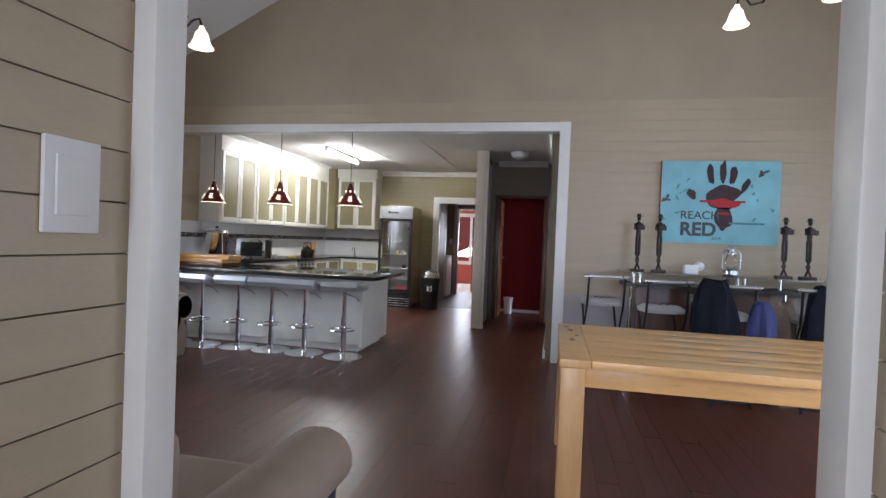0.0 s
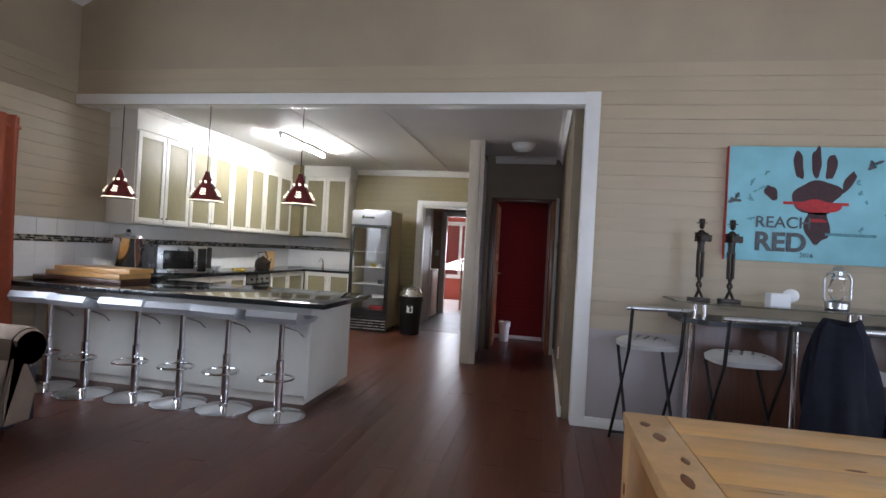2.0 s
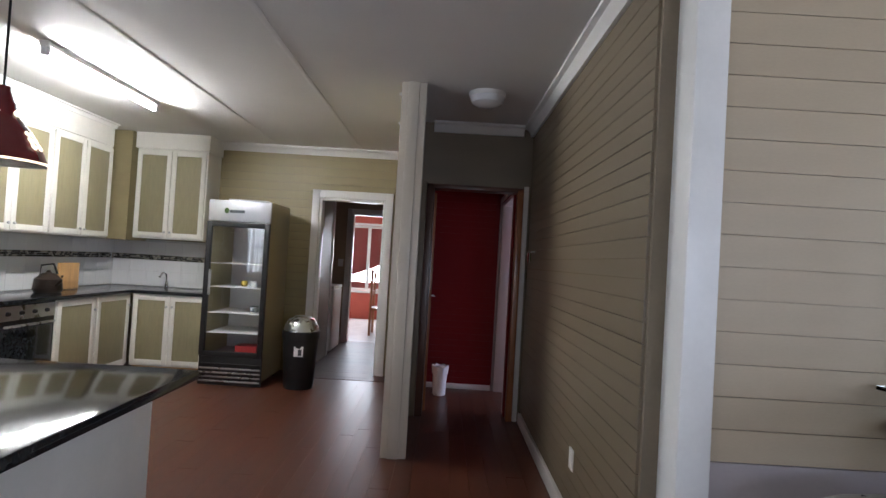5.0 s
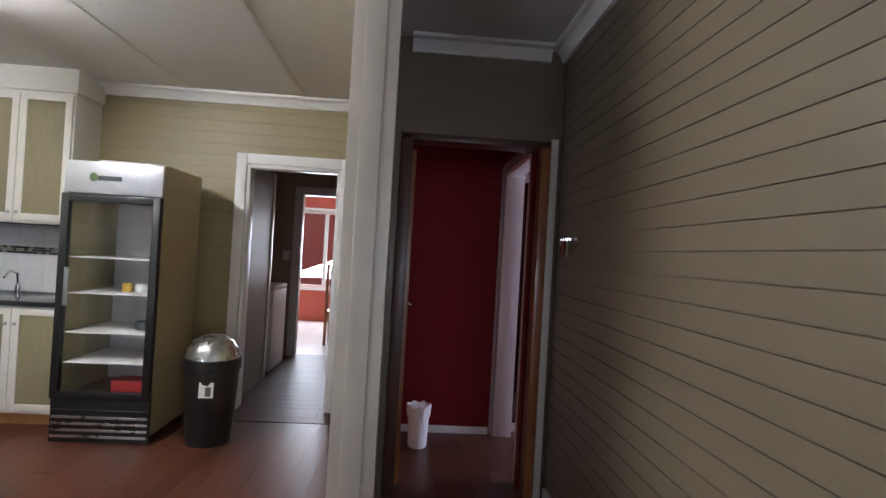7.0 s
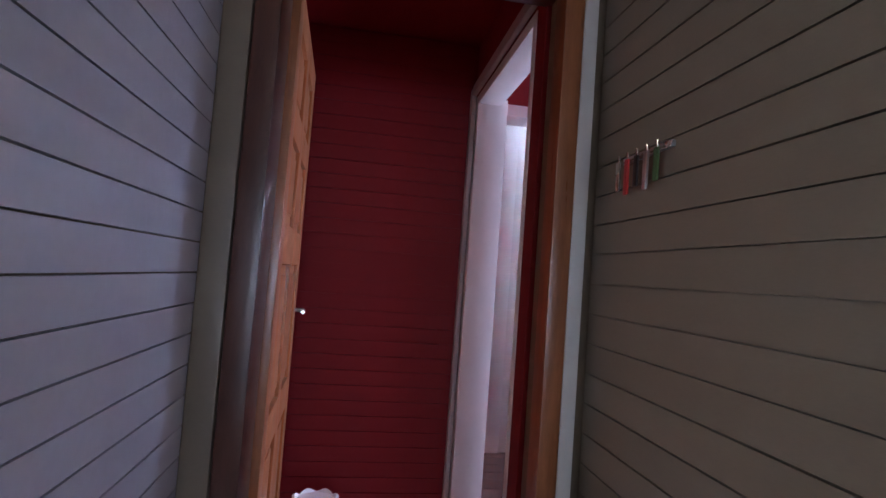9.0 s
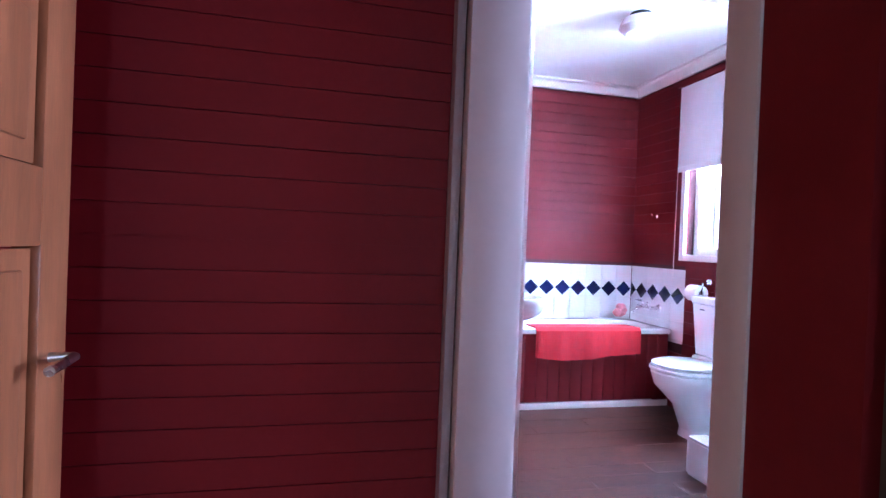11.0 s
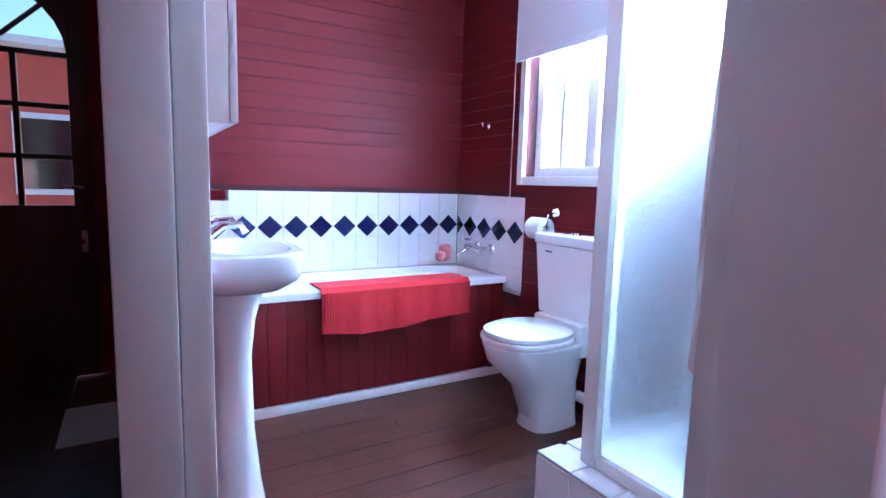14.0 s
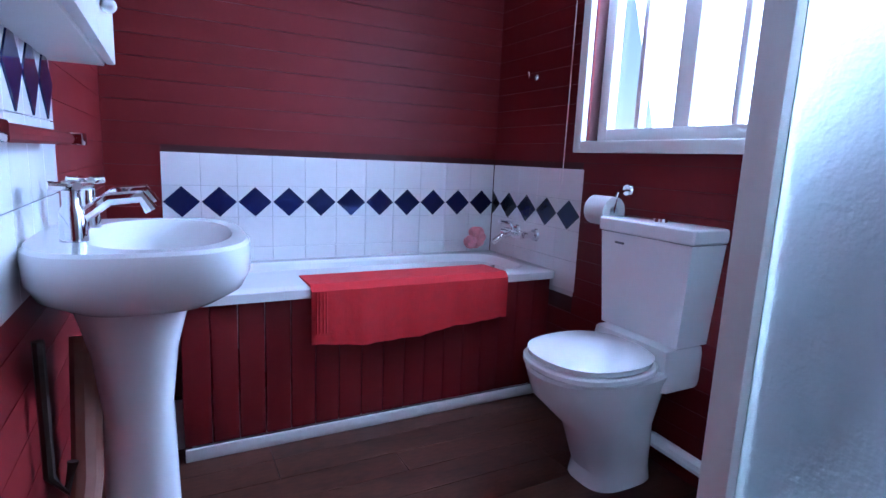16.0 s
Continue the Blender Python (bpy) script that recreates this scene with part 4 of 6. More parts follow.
def cab_door(par, axis, face, side, a0, a1, z0, z1, knob):
    """Framed door: rails and stiles round an olive panel, with a knob."""
    def b(u0, u1, lo, hi, d0, d1, bev=0.003):
        p0, p1 = sorted((face + side * d0, face + side * d1))
        return bx(u0, u1, p0, p1, lo, hi, bev) if axis == "y" else bx(p0, p1, u0, u1, lo, hi, bev)
    w = 0.05
    door = part("door", b(a0 + w - 0.004, a1 - w + 0.004, z0 + w - 0.004, z1 - w + 0.004, 0.0, 0.012), M_CABP, par, "olive panel")
    for u0, u1, lo, hi in ((a0, a0 + w, z0, z1), (a1 - w, a1, z0, z1), (a0 + w, a1 - w, z0, z0 + w), (a0 + w, a1 - w, z1 - w, z1)):
        part("frame_rail", b(u0, u1, lo, hi, 0.0, 0.02), M_CABW, door, "white frame")
    u, z = knob
    c = (u, face + side * 0.032, z) if axis == "y" else (face + side * 0.032, u, z)
    part("knob", ball(c, 0.013, 0.013, 0.013, seg=10), M_STEEL, door)


def upper_unit(axis, face, side, back, a0, a1, z0, z1):
    u = thing("wall_cabinet", (0, 0, 0), "white framed wall cabinet with olive door panels", "cabinet", "kitchen wall cabinets")
    p0, p1 = sorted((back, face))
    part("body", bx(a0, a1, p0, p1, z0, z1, 0.003) if axis == "y" else bx(p0, p1, a0, a1, z0, z1, 0.003), M_CABW, u)
    mid = (a0 + a1) / 2
    cab_door(u, axis, face, side, a0 + 0.012, mid - 0.004, z0 + 0.02, z1 - 0.02, (mid - 0.03, z0 + 0.075))
    cab_door(u, axis, face, side, mid + 0.004, a1 - 0.012, z0 + 0.02, z1 - 0.02, (mid + 0.03, z0 + 0.075))
    return u


XC = -3.75
for i in range(4):
    upper_unit("x", XC, 1, XL + 0.012, 6.98 + i * 0.83, 6.98 + (i + 1) * 0.83, 1.40, 2.36)
structure("cabinet_fascia_west", bx(XL + 0.012, XC + 0.005, 6.975, 10.31, 2.362, 2.60, 0.004), M_CABW, "white boxed fascia over wall cabinets", "trim")
cornice("cabinet_cornice_west", "x", XC + 0.006, 1, 6.975, 10.31, 2.60, 0.05)
upper_unit("y", 10.60, -1, YK - 0.012, -3.66, -2.88, 1.43, 2.42)
structure("cabinet_fascia_north", bx(-3.68, -2.86, 10.58, YK - 0.012, 2.422, 2.60, 0.006), M_CABW, "white boxed fascia over wall cabinet", "trim")
structure("corner_panel", bx(XL, -3.70, 10.55, YK - 0.012, 1.40, 2.60), M_OLIVE, "olive boxed corner", "trim")

CZ = 0.88
solid("granite_worktop", bx(XL + 0.015, -3.46, 7.03, YK - 0.015, CZ - 0.035, CZ, 0.006), M_GRANITE, "polished black granite worktop along the wall", "worktop")
solid("granite_worktop", bx(-3.455, -2.64, 10.32, YK - 0.015, CZ - 0.035, CZ, 0.006), M_GRANITE, "polished black granite worktop beside the fridge", "worktop")


def base_unit(axis, face, side, back, a0, a1, doors):
    u = thing("base_cabinet", (0, 0, 0), "white framed base cabinet with olive panels", "cabinet", "kitchen base cabinets")
    p0, p1 = sorted((back, face))
    part("body", bx(a0, a1, p0, p1, 0.09, CZ - 0.036, 0.003) if axis == "y" else bx(p0, p1, a0, a1, 0.09, CZ - 0.036, 0.003), M_CABW, u)
    q0, q1 = sorted((back, face - side * 0.06))
    part("plinth", bx(a0, a1, q0, q1, 0, 0.09) if axis == "y" else bx(q0, q1, a0, a1, 0, 0.09), M_PINEX, u)
    w = (a1 - a0 - 0.02) / doors
    for i in range(doors):
        s = a0 + 0.01 + i * w
        cab_door(u, axis, face, side, s + 0.003, s + w - 0.003, 0.11, CZ - 0.05, (s + (w - 0.03 if i % 2 == 0 else 0.03), 0.72))


for a0, a1, d in ((7.12, 7.9, 2), (7.9, 8.68, 2), (9.30, 9.82, 1), (9.82, 10.36, 1)):
    base_unit("x", -3.50, 1, XL + 0.015, a0, a1, d)
base_unit("y", 10.36, -1, YK - 0.015, -3.46, -2.66, 2)
ov = thing("oven", (-3.50, 8.99, 0), "black built-in oven with a steel handle under the worktop", "oven")
part("body", bx(-0.5, 0.012, -0.30, 0.30, 0.0, 0.84, 0.004), M_BLACK, ov)
part("door_glass", bx(0.012, 0.02, -0.27, 0.27, 0.18, 0.66, 0.003), M_GRANITE, ov)
part("handle", tube([(0.05, -0.25, 0.68), (0.05, 0.25, 0.68)], 0.01), M_STEEL, ov)
part("control_panel", bx(0.012, 0.022, -0.29, 0.29, 0.72, 0.83, 0.003), M_STEEL, ov)
for i in range(4):
    part("knob", lathe([(0.018, 0), (0.014, 0.02)], 12, m=pose(0.022, -0.2 + 0.13 * i, 0.775, 0, 90, 0)), M_BLACK, ov)

# splash tiles and mosaic border
sb1 = structure("splashback_west", bx(XL - 0.001, XL + 0.006, 6.05, YK - 0.02, CZ, 1.40), M_GROUT, "white tiled splashback with mosaic border", "wall")
sb2 = structure("splashback_north", bx(XL + 0.01, -2.55, YK - 0.007, YK - 0.001, CZ, 1.42), M_GROUT, "white tiled splashback with mosaic border", "wall")

# microwave and worktop things
mw = thing("microwave", (-3.74, 7.62, CZ), "silver microwave oven on the worktop", "microwave", "", 62)
part("body", bx(-0.27, 0.27, -0.20, 0.20, 0.012, 0.31, 0.008), M_STEEL, mw)
part("door_glass", bx(-0.21, 0.12, -0.208, -0.2, 0.06, 0.26, 0.003), M_GRANITE, mw)
part("control_panel", bx(0.16, 0.26, -0.206, -0.2, 0.03, 0.29, 0.003), M_BLACK, mw)
part("handle", tube([(0.14, -0.23, 0.05), (0.14, -0.23, 0.27)], 0.007), M_STEEL, mw)
for x in (-0.22, 0.22):
    part("foot", lathe([(0.015, 0), (0.015, 0.014)], 10, m=Matrix.Translation((x, -0.15, 0))), M_BLACK, mw)
ur = thing("steel_urn", (-3.78, 6.98, CZ), "tall stainless steel urn on the worktop", "urn")
part("body", lathe([(0.13, 0), (0.135, 0.01), (0.135, 0.36), (0.14, 0.37)], 28), M_CHROME, ur)
part("lid", lathe([(0.142, 0.372), (0.13, 0.40), (0.03, 0.42), (0.02, 0.43)], 28), M_STEEL, ur)
part("lid_knob", ball((0, 0, 0.445), 0.022, 0.022, 0.018), M_BLACK, ur)
for sd in (-1, 1):
    part("handle", tube([(sd * 0.135, 0, 0.30), (sd * 0.18, 0, 0.31), (sd * 0.18, 0, 0.26), (sd * 0.135, 0, 0.25)], 0.008), M_BLACK, ur)
cb = thing("chopping_boards", (-3.60, 6.40, IZ), "stack of wooden chopping boards on the bar top", "boards")
for i, (w, d, rz, mt) in enumerate(((0.86, 0.36, 2, M_DARKW), (0.80, 0.34, -4, M_PINE), (0.72, 0.30, 3, M_PINE))):
    p = part("board", bx(-w / 2, w / 2, -d / 2, d / 2, 0, 0.042, 0.006), mt, cb)
    p.matrix_local = pose(0.06 * i, 0, 0.044 * i, 0, 0, rz)
cm = thing("coffee_machine", (-3.78, 8.12, CZ), "small black coffee machine on the worktop", "appliance")
part("body", bx(-0.1, 0.1, -0.09, 0.09, 0, 0.30, 0.012), M_BLACK, cm)
part("tank", bx(0.1, 0.16, -0.06, 0.06, 0, 0.05, 0.005), M_STEEL, cm)
kt = thing("kettle", (-3.76, 9.55, CZ), "round metal kettle on the worktop", "kettle")
part("body", lathe([(0.10, 0), (0.115, 0.03), (0.105, 0.12), (0.05, 0.17), (0.02, 0.18), (0.012, 0.2), (0, 0.2)], 24), M_BRONZE, kt)
part("spout", tube([(0.09, -0.03, 0.06), (0.15, -0.05, 0.11), (0.17, -0.06, 0.16)], 0.016, 10, taper=0.01), M_BRONZE, kt)
part("handle", tube([(-0.08, 0, 0.14), (-0.07, 0, 0.24), (0.04, 0, 0.26), (0.08, 0, 0.17)], 0.009), M_BLACK, kt)
pb = thing("cutting_block", (-3.88, 9.95, CZ), "upright wooden board against the tiles", "board")
part("board", bx(0, 0.02, -0.14, 0.14, 0, 0.26, 0.004), M_PINEX, pb)
bn2 = thing("banana_bunch", (-3.58, 8.62, CZ), "bananas and white crockery on the worktop", "fruit")
for k in range(3):
    part("banana", tube([(0.0, -0.1 + 0.01 * k, 0.03), (0.03 + 0.02 * k, -0.03, 0.02), (0.03 + 0.02 * k, 0.05, 0.02), (0, 0.11, 0.035)], 0.017, 8), M_FOOD_Y, bn2)
for k, (y, r) in enumerate(((8.42, 0.06), (8.55, 0.05))):
    cp = thing("crockery", (-3.82, y, CZ), "white crockery on the worktop", "crockery", "crockery")
    part("bowl", lathe([(r * 0.5, 0), (r, 0.06), (r * 0.95, 0.062), (r * 0.45, 0.008)], 20), M_CERAMIC, cp)
tp = thing("kitchen_tap", (-3.35, 10.80, CZ), "chrome swan-neck sink tap", "tap")
part("body", lathe([(0.02, 0), (0.02, 0.07), (0.012, 0.08)], 14), M_CHROME, tp)
part("spout", tube([(0, 0, 0.07), (0, -0.02, 0.16), (0, -0.09, 0.18), (0, -0.15, 0.13)], 0.009), M_CHROME, tp)
bt = thing("cola_bottle", (-2.78, 10.72, CZ), "clear plastic bottle with a red label", "bottle")
part("body", lathe([(0.04, 0), (0.045, 0.02), (0.045, 0.18), (0.016, 0.26), (0.016, 0.28)], 18), M_PAPER, bt)
part("label", lathe([(0.0465, 0.09), (0.0465, 0.17)], 18), M_FOOD_R, bt, "red label")
part("cap", lathe([(0.017, 0.28), (0.017, 0.3)], 12), M_FOOD_R, bt)

# fridge
fr = thing("display_fridge", (-2.29, 10.10, 0), "black and silver glass-door display fridge", "fridge")
W, D, H = 0.315, 0.62, 1.86
for nm, b in (("side", (-W, -W + 0.03, 0.02, D, 0.05, H)), ("side", (W - 0.03, W, 0.02, D, 0.05, H)), ("back", (-W + 0.03, W - 0.03, D - 0.03, D, 0.05, H)), ("top", (-W + 0.03, W - 0.03, 0.02, D - 0.03, H - 0.22, H)), ("bottom", (-W + 0.03, W - 0.03, 0.02, D - 0.03, 0.05, 0.29))):
    part(nm, bx(*b, 0.003), M_CEIL if nm in ("back",) else M_OLIVE if nm == "side" else M_BLACK, fr)
part("header_sign", bx(-W, W, -0.012, 0.02, H - 0.22, H - 0.005, 0.012), M_SILVER, fr, "silver header panel with a dark logo shape")
part("logo", bx(-0.1, 0.05, -0.016, -0.012, H - 0.13, H - 0.1, 0.001), M_INKG, fr)
part("logo", ball((-0.13, -0.014, H - 0.11), 0.025, 0.003, 0.03, seg=12), M_GREEN, fr)
door = part("door", bx(-W, -W + 0.05, -0.03, 0.015, 0.29, H - 0.225, 0.006), M_BLACK, fr)
for b in ((W - 0.05, W, -0.03, 0.015, 0.29, H - 0.225), (-W + 0.05, W - 0.05, -0.03, 0.015, 0.29, 0.34), (-W + 0.05, W - 0.05, -0.03, 0.015, H - 0.275, H - 0.225)):
    part("door_frame", bx(*b, 0.005), M_BLACK, door)
g = part("door_glass", bx(-W + 0.05, W - 0.05, -0.012, -0.006, 0.34, H - 0.275), M_GLASS, door)
g.visible_shadow = False
part("door_handle", bx(-W + 0.055, -W + 0.08, -0.045, -0.03, 0.9, 1.15, 0.004), M_STEEL, door)
part("kick_plate", bx(-W, W, -0.008, 0.018, 0.004, 0.29, 0.004), M_BLACK, fr)
for i in range(5):
    part("grille_slat", bx(-W + 0.01, W - 0.01, -0.015, 0.02, 0.035 + i * 0.042, 0.052 + i * 0.042, 0.005), M_STEEL if i < 4 else M_BLACK, fr)
part("foot", lathe([(0.02, 0), (0.02, 0.05)], 10, m=Matrix.Translation((-W + 0.05, 0.06, 0))), M_BLACK, fr)
part("foot", lathe([(0.02, 0), (0.02, 0.05)], 10, m=Matrix.Translation((W - 0.05, 0.06, 0))), M_BLACK, fr)
part("foot", lathe([(0.02, 0), (0.02, 0.05)], 10, m=Matrix.Translation((W - 0.05, 0.55, 0))), M_BLACK, fr)
part("foot", lathe([(0.02, 0), (0.02, 0.05)], 10, m=Matrix.Translation((-W + 0.05, 0.55, 0))), M_BLACK, fr)
for z in (0.52, 0.72, 0.98, 1.22):
    part("shelf", bx(-W + 0.035, W - 0.035, 0.03, D - 0.05, z - 0.006, z, 0.001), M_CEIL, fr)
part("fan_grille", lathe([(0.05, 0), (0.045, 0.01)], 20, m=pose(0.12, D - 0.032, 1.47, 90)), M_BLACK, fr)
for nm, c, r, mt, lb in (("food_tub", (-2.2, 10.35, 0.98), 0.04, M_PAPER, "pale food tubs on a fridge shelf"), ("food_tub", (-2.30, 10.36, 0.98), 0.035, M_FOOD_Y, "pale food tubs on a fridge shelf"), ("food_bag", (-2.17, 10.34, 0.72), 0.045, M_INKG, "dark food bag on a fridge shelf")):
    solid(nm, lathe([(r * 0.8, 0), (r, 0.02), (r, 0.05), (r * 0.8, 0.062)], 16), mt, lb, "food", "", c)
solid("food_carton", bx(-0.11, 0.11, -0.08, 0.08, 0, 0.09, 0.006), M_FOOD_R, "red carton of food in the fridge", "food", "", (-2.2, 10.32, 0.291))
solid("folded_paper", bx(-0.2, 0.2, -0.14, 0.14, 0, 0.02, 0.006), M_PAPER, "flat white papers on top of the fridge", "paper", "", (-2.27, 10.35, H), 6)

bi = thing("dome_bin", (-1.63, 10.22, 0), "black plastic bin with a silver dome lid", "bin")
part("body", lathe([(0.145, 0), (0.15, 0.01), (0.178, 0.50), (0.182, 0.505)], 28), M_BLACK, bi)
part("collar", lathe([(0.186, 0.50), (0.19, 0.51), (0.188, 0.575), (0.18, 0.58)], 28), M_BLACK, bi)
part("dome_lid", lathe([(0.175, 0.575), (0.165, 0.63), (0.13, 0.69), (0.07, 0.725), (0, 0.735)], 28), M_STEEL, bi)
lb = part("sticker", bx(-0.045, 0.045, -0.002, 0.002, 0.34, 0.44), M_PAPER, bi)
lb.matrix_local = pose(0.03, -0.19, 0, -3, 0, 8)
part("sticker_mark", bx(-0.005, 0.03, -0.003, -0.002, 0.35, 0.41), M_INKG, lb)

# lamps
for x in (-3.62, -2.71, -1.80):
    p = thing("pendant_lamp", (x, 6.665, 1.625), "maroon enamel pendant lamp with cut-out pattern, lit", "lamp", "pendant lamps over the island")
    part("cord", tube([(0, 0, 0.27), (0, 0, 0.865)], 0.004, 8), M_BLACKM, p)
    part("shade", lathe([(0.142, 0), (0.144, 0.006), (0.128, 0.045), (0.10, 0.10), (0.06, 0.155), (0.042, 0.175), (0.04, 0.21), (0.022, 0.235), (0.02, 0.27), (0.017, 0.268), (0.038, 0.205), (0.056, 0.152), (0.096, 0.097), (0.124, 0.043), (0.139, 0.004)], 32), M_PENDANT, p)
    part("bulb", ball((0, 0, 0.045), 0.032, 0.032, 0.04), M_BULB, p, "lit bulb")
    part("rim", lathe([(0.136, 0.003), (0.1455, 0.001), (0.1455, 0.008)], 32), M_SHADE, p)
    for k in range(5):
        a = 2 * math.pi * k / 5 - 1.2
        part("cutout", ball((0.052 * math.cos(a), 0.052 * math.sin(a), 0.175), 0.011, 0.011, 0.011, seg=8), M_SHADE, p)
        for j in range(3):
            pts = [((0.125 - 0.24 * j * 0.06 + 0.004) * math.cos(a + s * 0.06), (0.125 - 0.24 * j * 0.06 + 0.004) * math.sin(a + s * 0.06), 0.06 + 0.022 * j + 0.006 * math.sin(s * 1.6)) for s in range(-3, 4)]
            part("cutout", tube(pts, 0.0045, 6), M_SHADE, p)
tl = thing("tube_light", (-2.78, 8.70, 2.53), "lit fluorescent tube batten on the ceiling", "lamp")
part("batten", bx(-0.03, 0.03, -0.64, 0.64, 0.03, 0.07, 0.006), M_WHITE, tl)
part("tube", tube([(0, -0.60, 0.0), (0, 0.60, 0.0)], 0.016, 14), M_TUBE, tl, "glowing tube")
for y in (-0.62, 0.62):
    part("end_cap", bx(-0.018, 0.018, y - 0.02, y + 0.02, -0.02, 0.032, 0.004), M_PAPER, tl)
dl = thing("ceiling_light", (0.03, 8.62, 2.6), "unlit white glass dome ceiling light", "lamp")
part("base", lathe([(0.13, -0.03), (0.135, 0)], 28), M_WHITE, dl)
part("dome", lathe([(0, -0.10), (0.06, -0.095), (0.11, -0.07), (0.128, -0.032)], 28), M_CERAMIC, dl)

# passage and vestibule
so = thing("wall_socket", (XP - 0.0115, 7.62, 0.37), "white wall socket on the boards", "socket")
part("plate", bx(-0.008, 0, -0.04, 0.04, -0.055, 0.055, 0.003), M_PAPER, so)
part("switch", bx(-0.012, -0.008, -0.012, 0.012, 0.01, 0.04, 0.002), M_PAPER, so)
kh = thing("key_hooks", (XP - 0.0115, 9.20, 1.46), "row of small key hooks with hanging keys", "hooks")
part("rail", bx(-0.01, 0, -0.10, 0.10, 0.02, 0.035, 0.003), M_STEEL, kh)
for i in range(5):
    hk = part("hook", tube([(-0.01, -0.08 + i * 0.04, 0.025), (-0.03, -0.08 + i * 0.04, 0.015), (-0.03, -0.08 + i * 0.04, 0.035)], 0.003, 6), M_CHROME, kh)
    part("key", bx(-0.034, -0.028, -0.088 + i * 0.04, -0.072 + i * 0.04, -0.05 - 0.012 * (i % 2), 0.02, 0.002), (M_GREEN, M_STEEL, M_BLACK, M_FOOD_R, M_STEEL)[i], hk)
dr = thing("panel_door", (-0.333, 9.62, 0.005), "open varnished wooden six-panel door", "door", "", 92)
part("stile", bx(0, 0.10, -0.02, 0.02, 0, 1.98, 0.003), M_DOORW, dr)
part("stile", bx(0.66, 0.76, -0.02, 0.02, 0, 1.98, 0.003), M_DOORW, dr)
part("mullion", bx(0.34, 0.42, -0.02, 0.02, 0.0, 1.98, 0.003), M_DOORW, dr)
for z0, z1 in ((0, 0.18), (0.62, 0.74), (1.18, 1.30), (1.56, 1.66), (1.88, 1.98)):
    for x0, x1 in ((0.10, 0.34), (0.42, 0.66)):
        part("rail", bx(x0, x1, -0.02, 0.02, z0, z1, 0.003), M_DOORW, dr)
for z0, z1 in ((0.18, 0.62), (0.74, 1.18), (1.30, 1.56), (1.66, 1.88)):
    for x0, x1 in ((0.10, 0.34), (0.42, 0.66)):
        part("panel", bx(x0 + 0.004, x1 - 0.004, -0.008, 0.008, z0 + 0.004, z1 - 0.004), M_DOORW, dr)
        part("raised_panel", bx(x0 + 0.035, x1 - 0.035, -0.015, 0.015, z0 + 0.035, z1 - 0.035, 0.006), M_DOORW, dr)
part("handle", tube([(0.70, -0.02, 1.0), (0.70, -0.055, 1.0), (0.60, -0.06, 1.0)], 0.008), M_STEEL, dr)
wb = thing("waste_basket", (-0.19, 10.24, 0), "narrow white bin with a crinkled liner", "bin")
part("body", lathe([(0.055, 0), (0.066, 0.01), (0.078, 0.29)], 24), M_PAPER, wb)
bm = bmesh.new()
loft([[(r * (1 + 0.05 * math.sin(9 * a)) * math.cos(a), r * (1 + 0.05 * math.sin(9 * a)) * math.sin(a), z + 0.008 * math.sin(7 * a)) for a in [2 * math.pi * i / 48 for i in range(48)]] for r, z in ((0.081, 0.22), (0.086, 0.295), (0.077, 0.30), (0.07, 0.2))], bm, False)
part("liner", bm, M_PAPER, wb, "white plastic liner")

# back room and sunroom
fz = thing("chest_freezer", (-1.86, 12.5, 0), "white upright freezer beside the doorway", "freezer")
part("body", bx(-0.18, 0.12, -0.3, 0.3, 0.02, 0.88, 0.01), M_WHITE, fz)
part("lid", bx(-0.18, 0.125, -0.305, 0.305, 0.885, 0.93, 0.01), M_WHITE, fz)
ls = thing("light_switch", (-1.86, 13.195, 1.25), "white light switch beside the doorway", "switch")
part("plate", bx(-0.04, 0.04, -0.008, 0, -0.06, 0.06, 0.003), M_PAPER, ls)


def wood_chair(x, y, rz):
    c = thing("wooden_chair", (x, y, 0), "tall-backed reddish wooden dining chair in the sunroom", "chair", "sunroom chairs", rz)
    for sx in (-0.2, 0.2):
        part("back_leg", bx(sx - 0.02, sx + 0.02, 0.18, 0.22, 0, 1.15, 0.004), M_DOORW, c)
        part("front_leg", bx(sx - 0.02, sx + 0.02, -0.22, -0.18, 0, 0.44, 0.004), M_DOORW, c)
    part("seat", bx(-0.22, 0.22, -0.22, 0.22, 0.44, 0.48, 0.006), M_DOORW, c)
    for z in (0.7, 1.06):
        part("back_rail", bx(-0.18, 0.18, 0.19, 0.21, z, z + 0.07, 0.004), M_DOORW, c)


wood_chair(-1.25, 14.2, 90), wood_chair(-0.98, 14.6, -60)

# ---- hall ----
ed = thing("exterior_door", (0.19, 14.02, 0), "dark wooden outside door with arched glazing", "door")
for b in ((-0.45, -0.34, -0.025, 0.02, 0, 2.23), (0.36, 0.45, -0.025, 0.02, 0, 2.23), (-0.34, 0.36, -0.025, 0.02, 0, 0.98), (-0.34, 0.36, -0.025, 0.02, 2.14, 2.23)):
    part("frame", bx(*b, 0.004), M_DARKW, ed)
cx, rad, base = 0.01, 0.35, 1.78
for k in range(12):
    a0, a1 = math.pi * k / 12, math.pi * (k + 1) / 12
    q = [(cx + rad * math.cos(a), base + rad * math.sin(a)) for a in (a0, a1)]
    top = [(q[0][0], 2.142), (q[1][0], 2.142)]
    pts = [q[0], top[0], top[1], q[1]]
    part("arch_piece", loft([[(x, -0.02, z) for x, z in pts], [(x, 0.015, z) for x, z in pts]]), M_DARKW, ed)
for x in (-0.11, 0.13):
    part("glazing_bar", bx(x - 0.014, x + 0.014, -0.02, 0.015, 0.98, 1.78, 0.003), M_DARKW, ed)
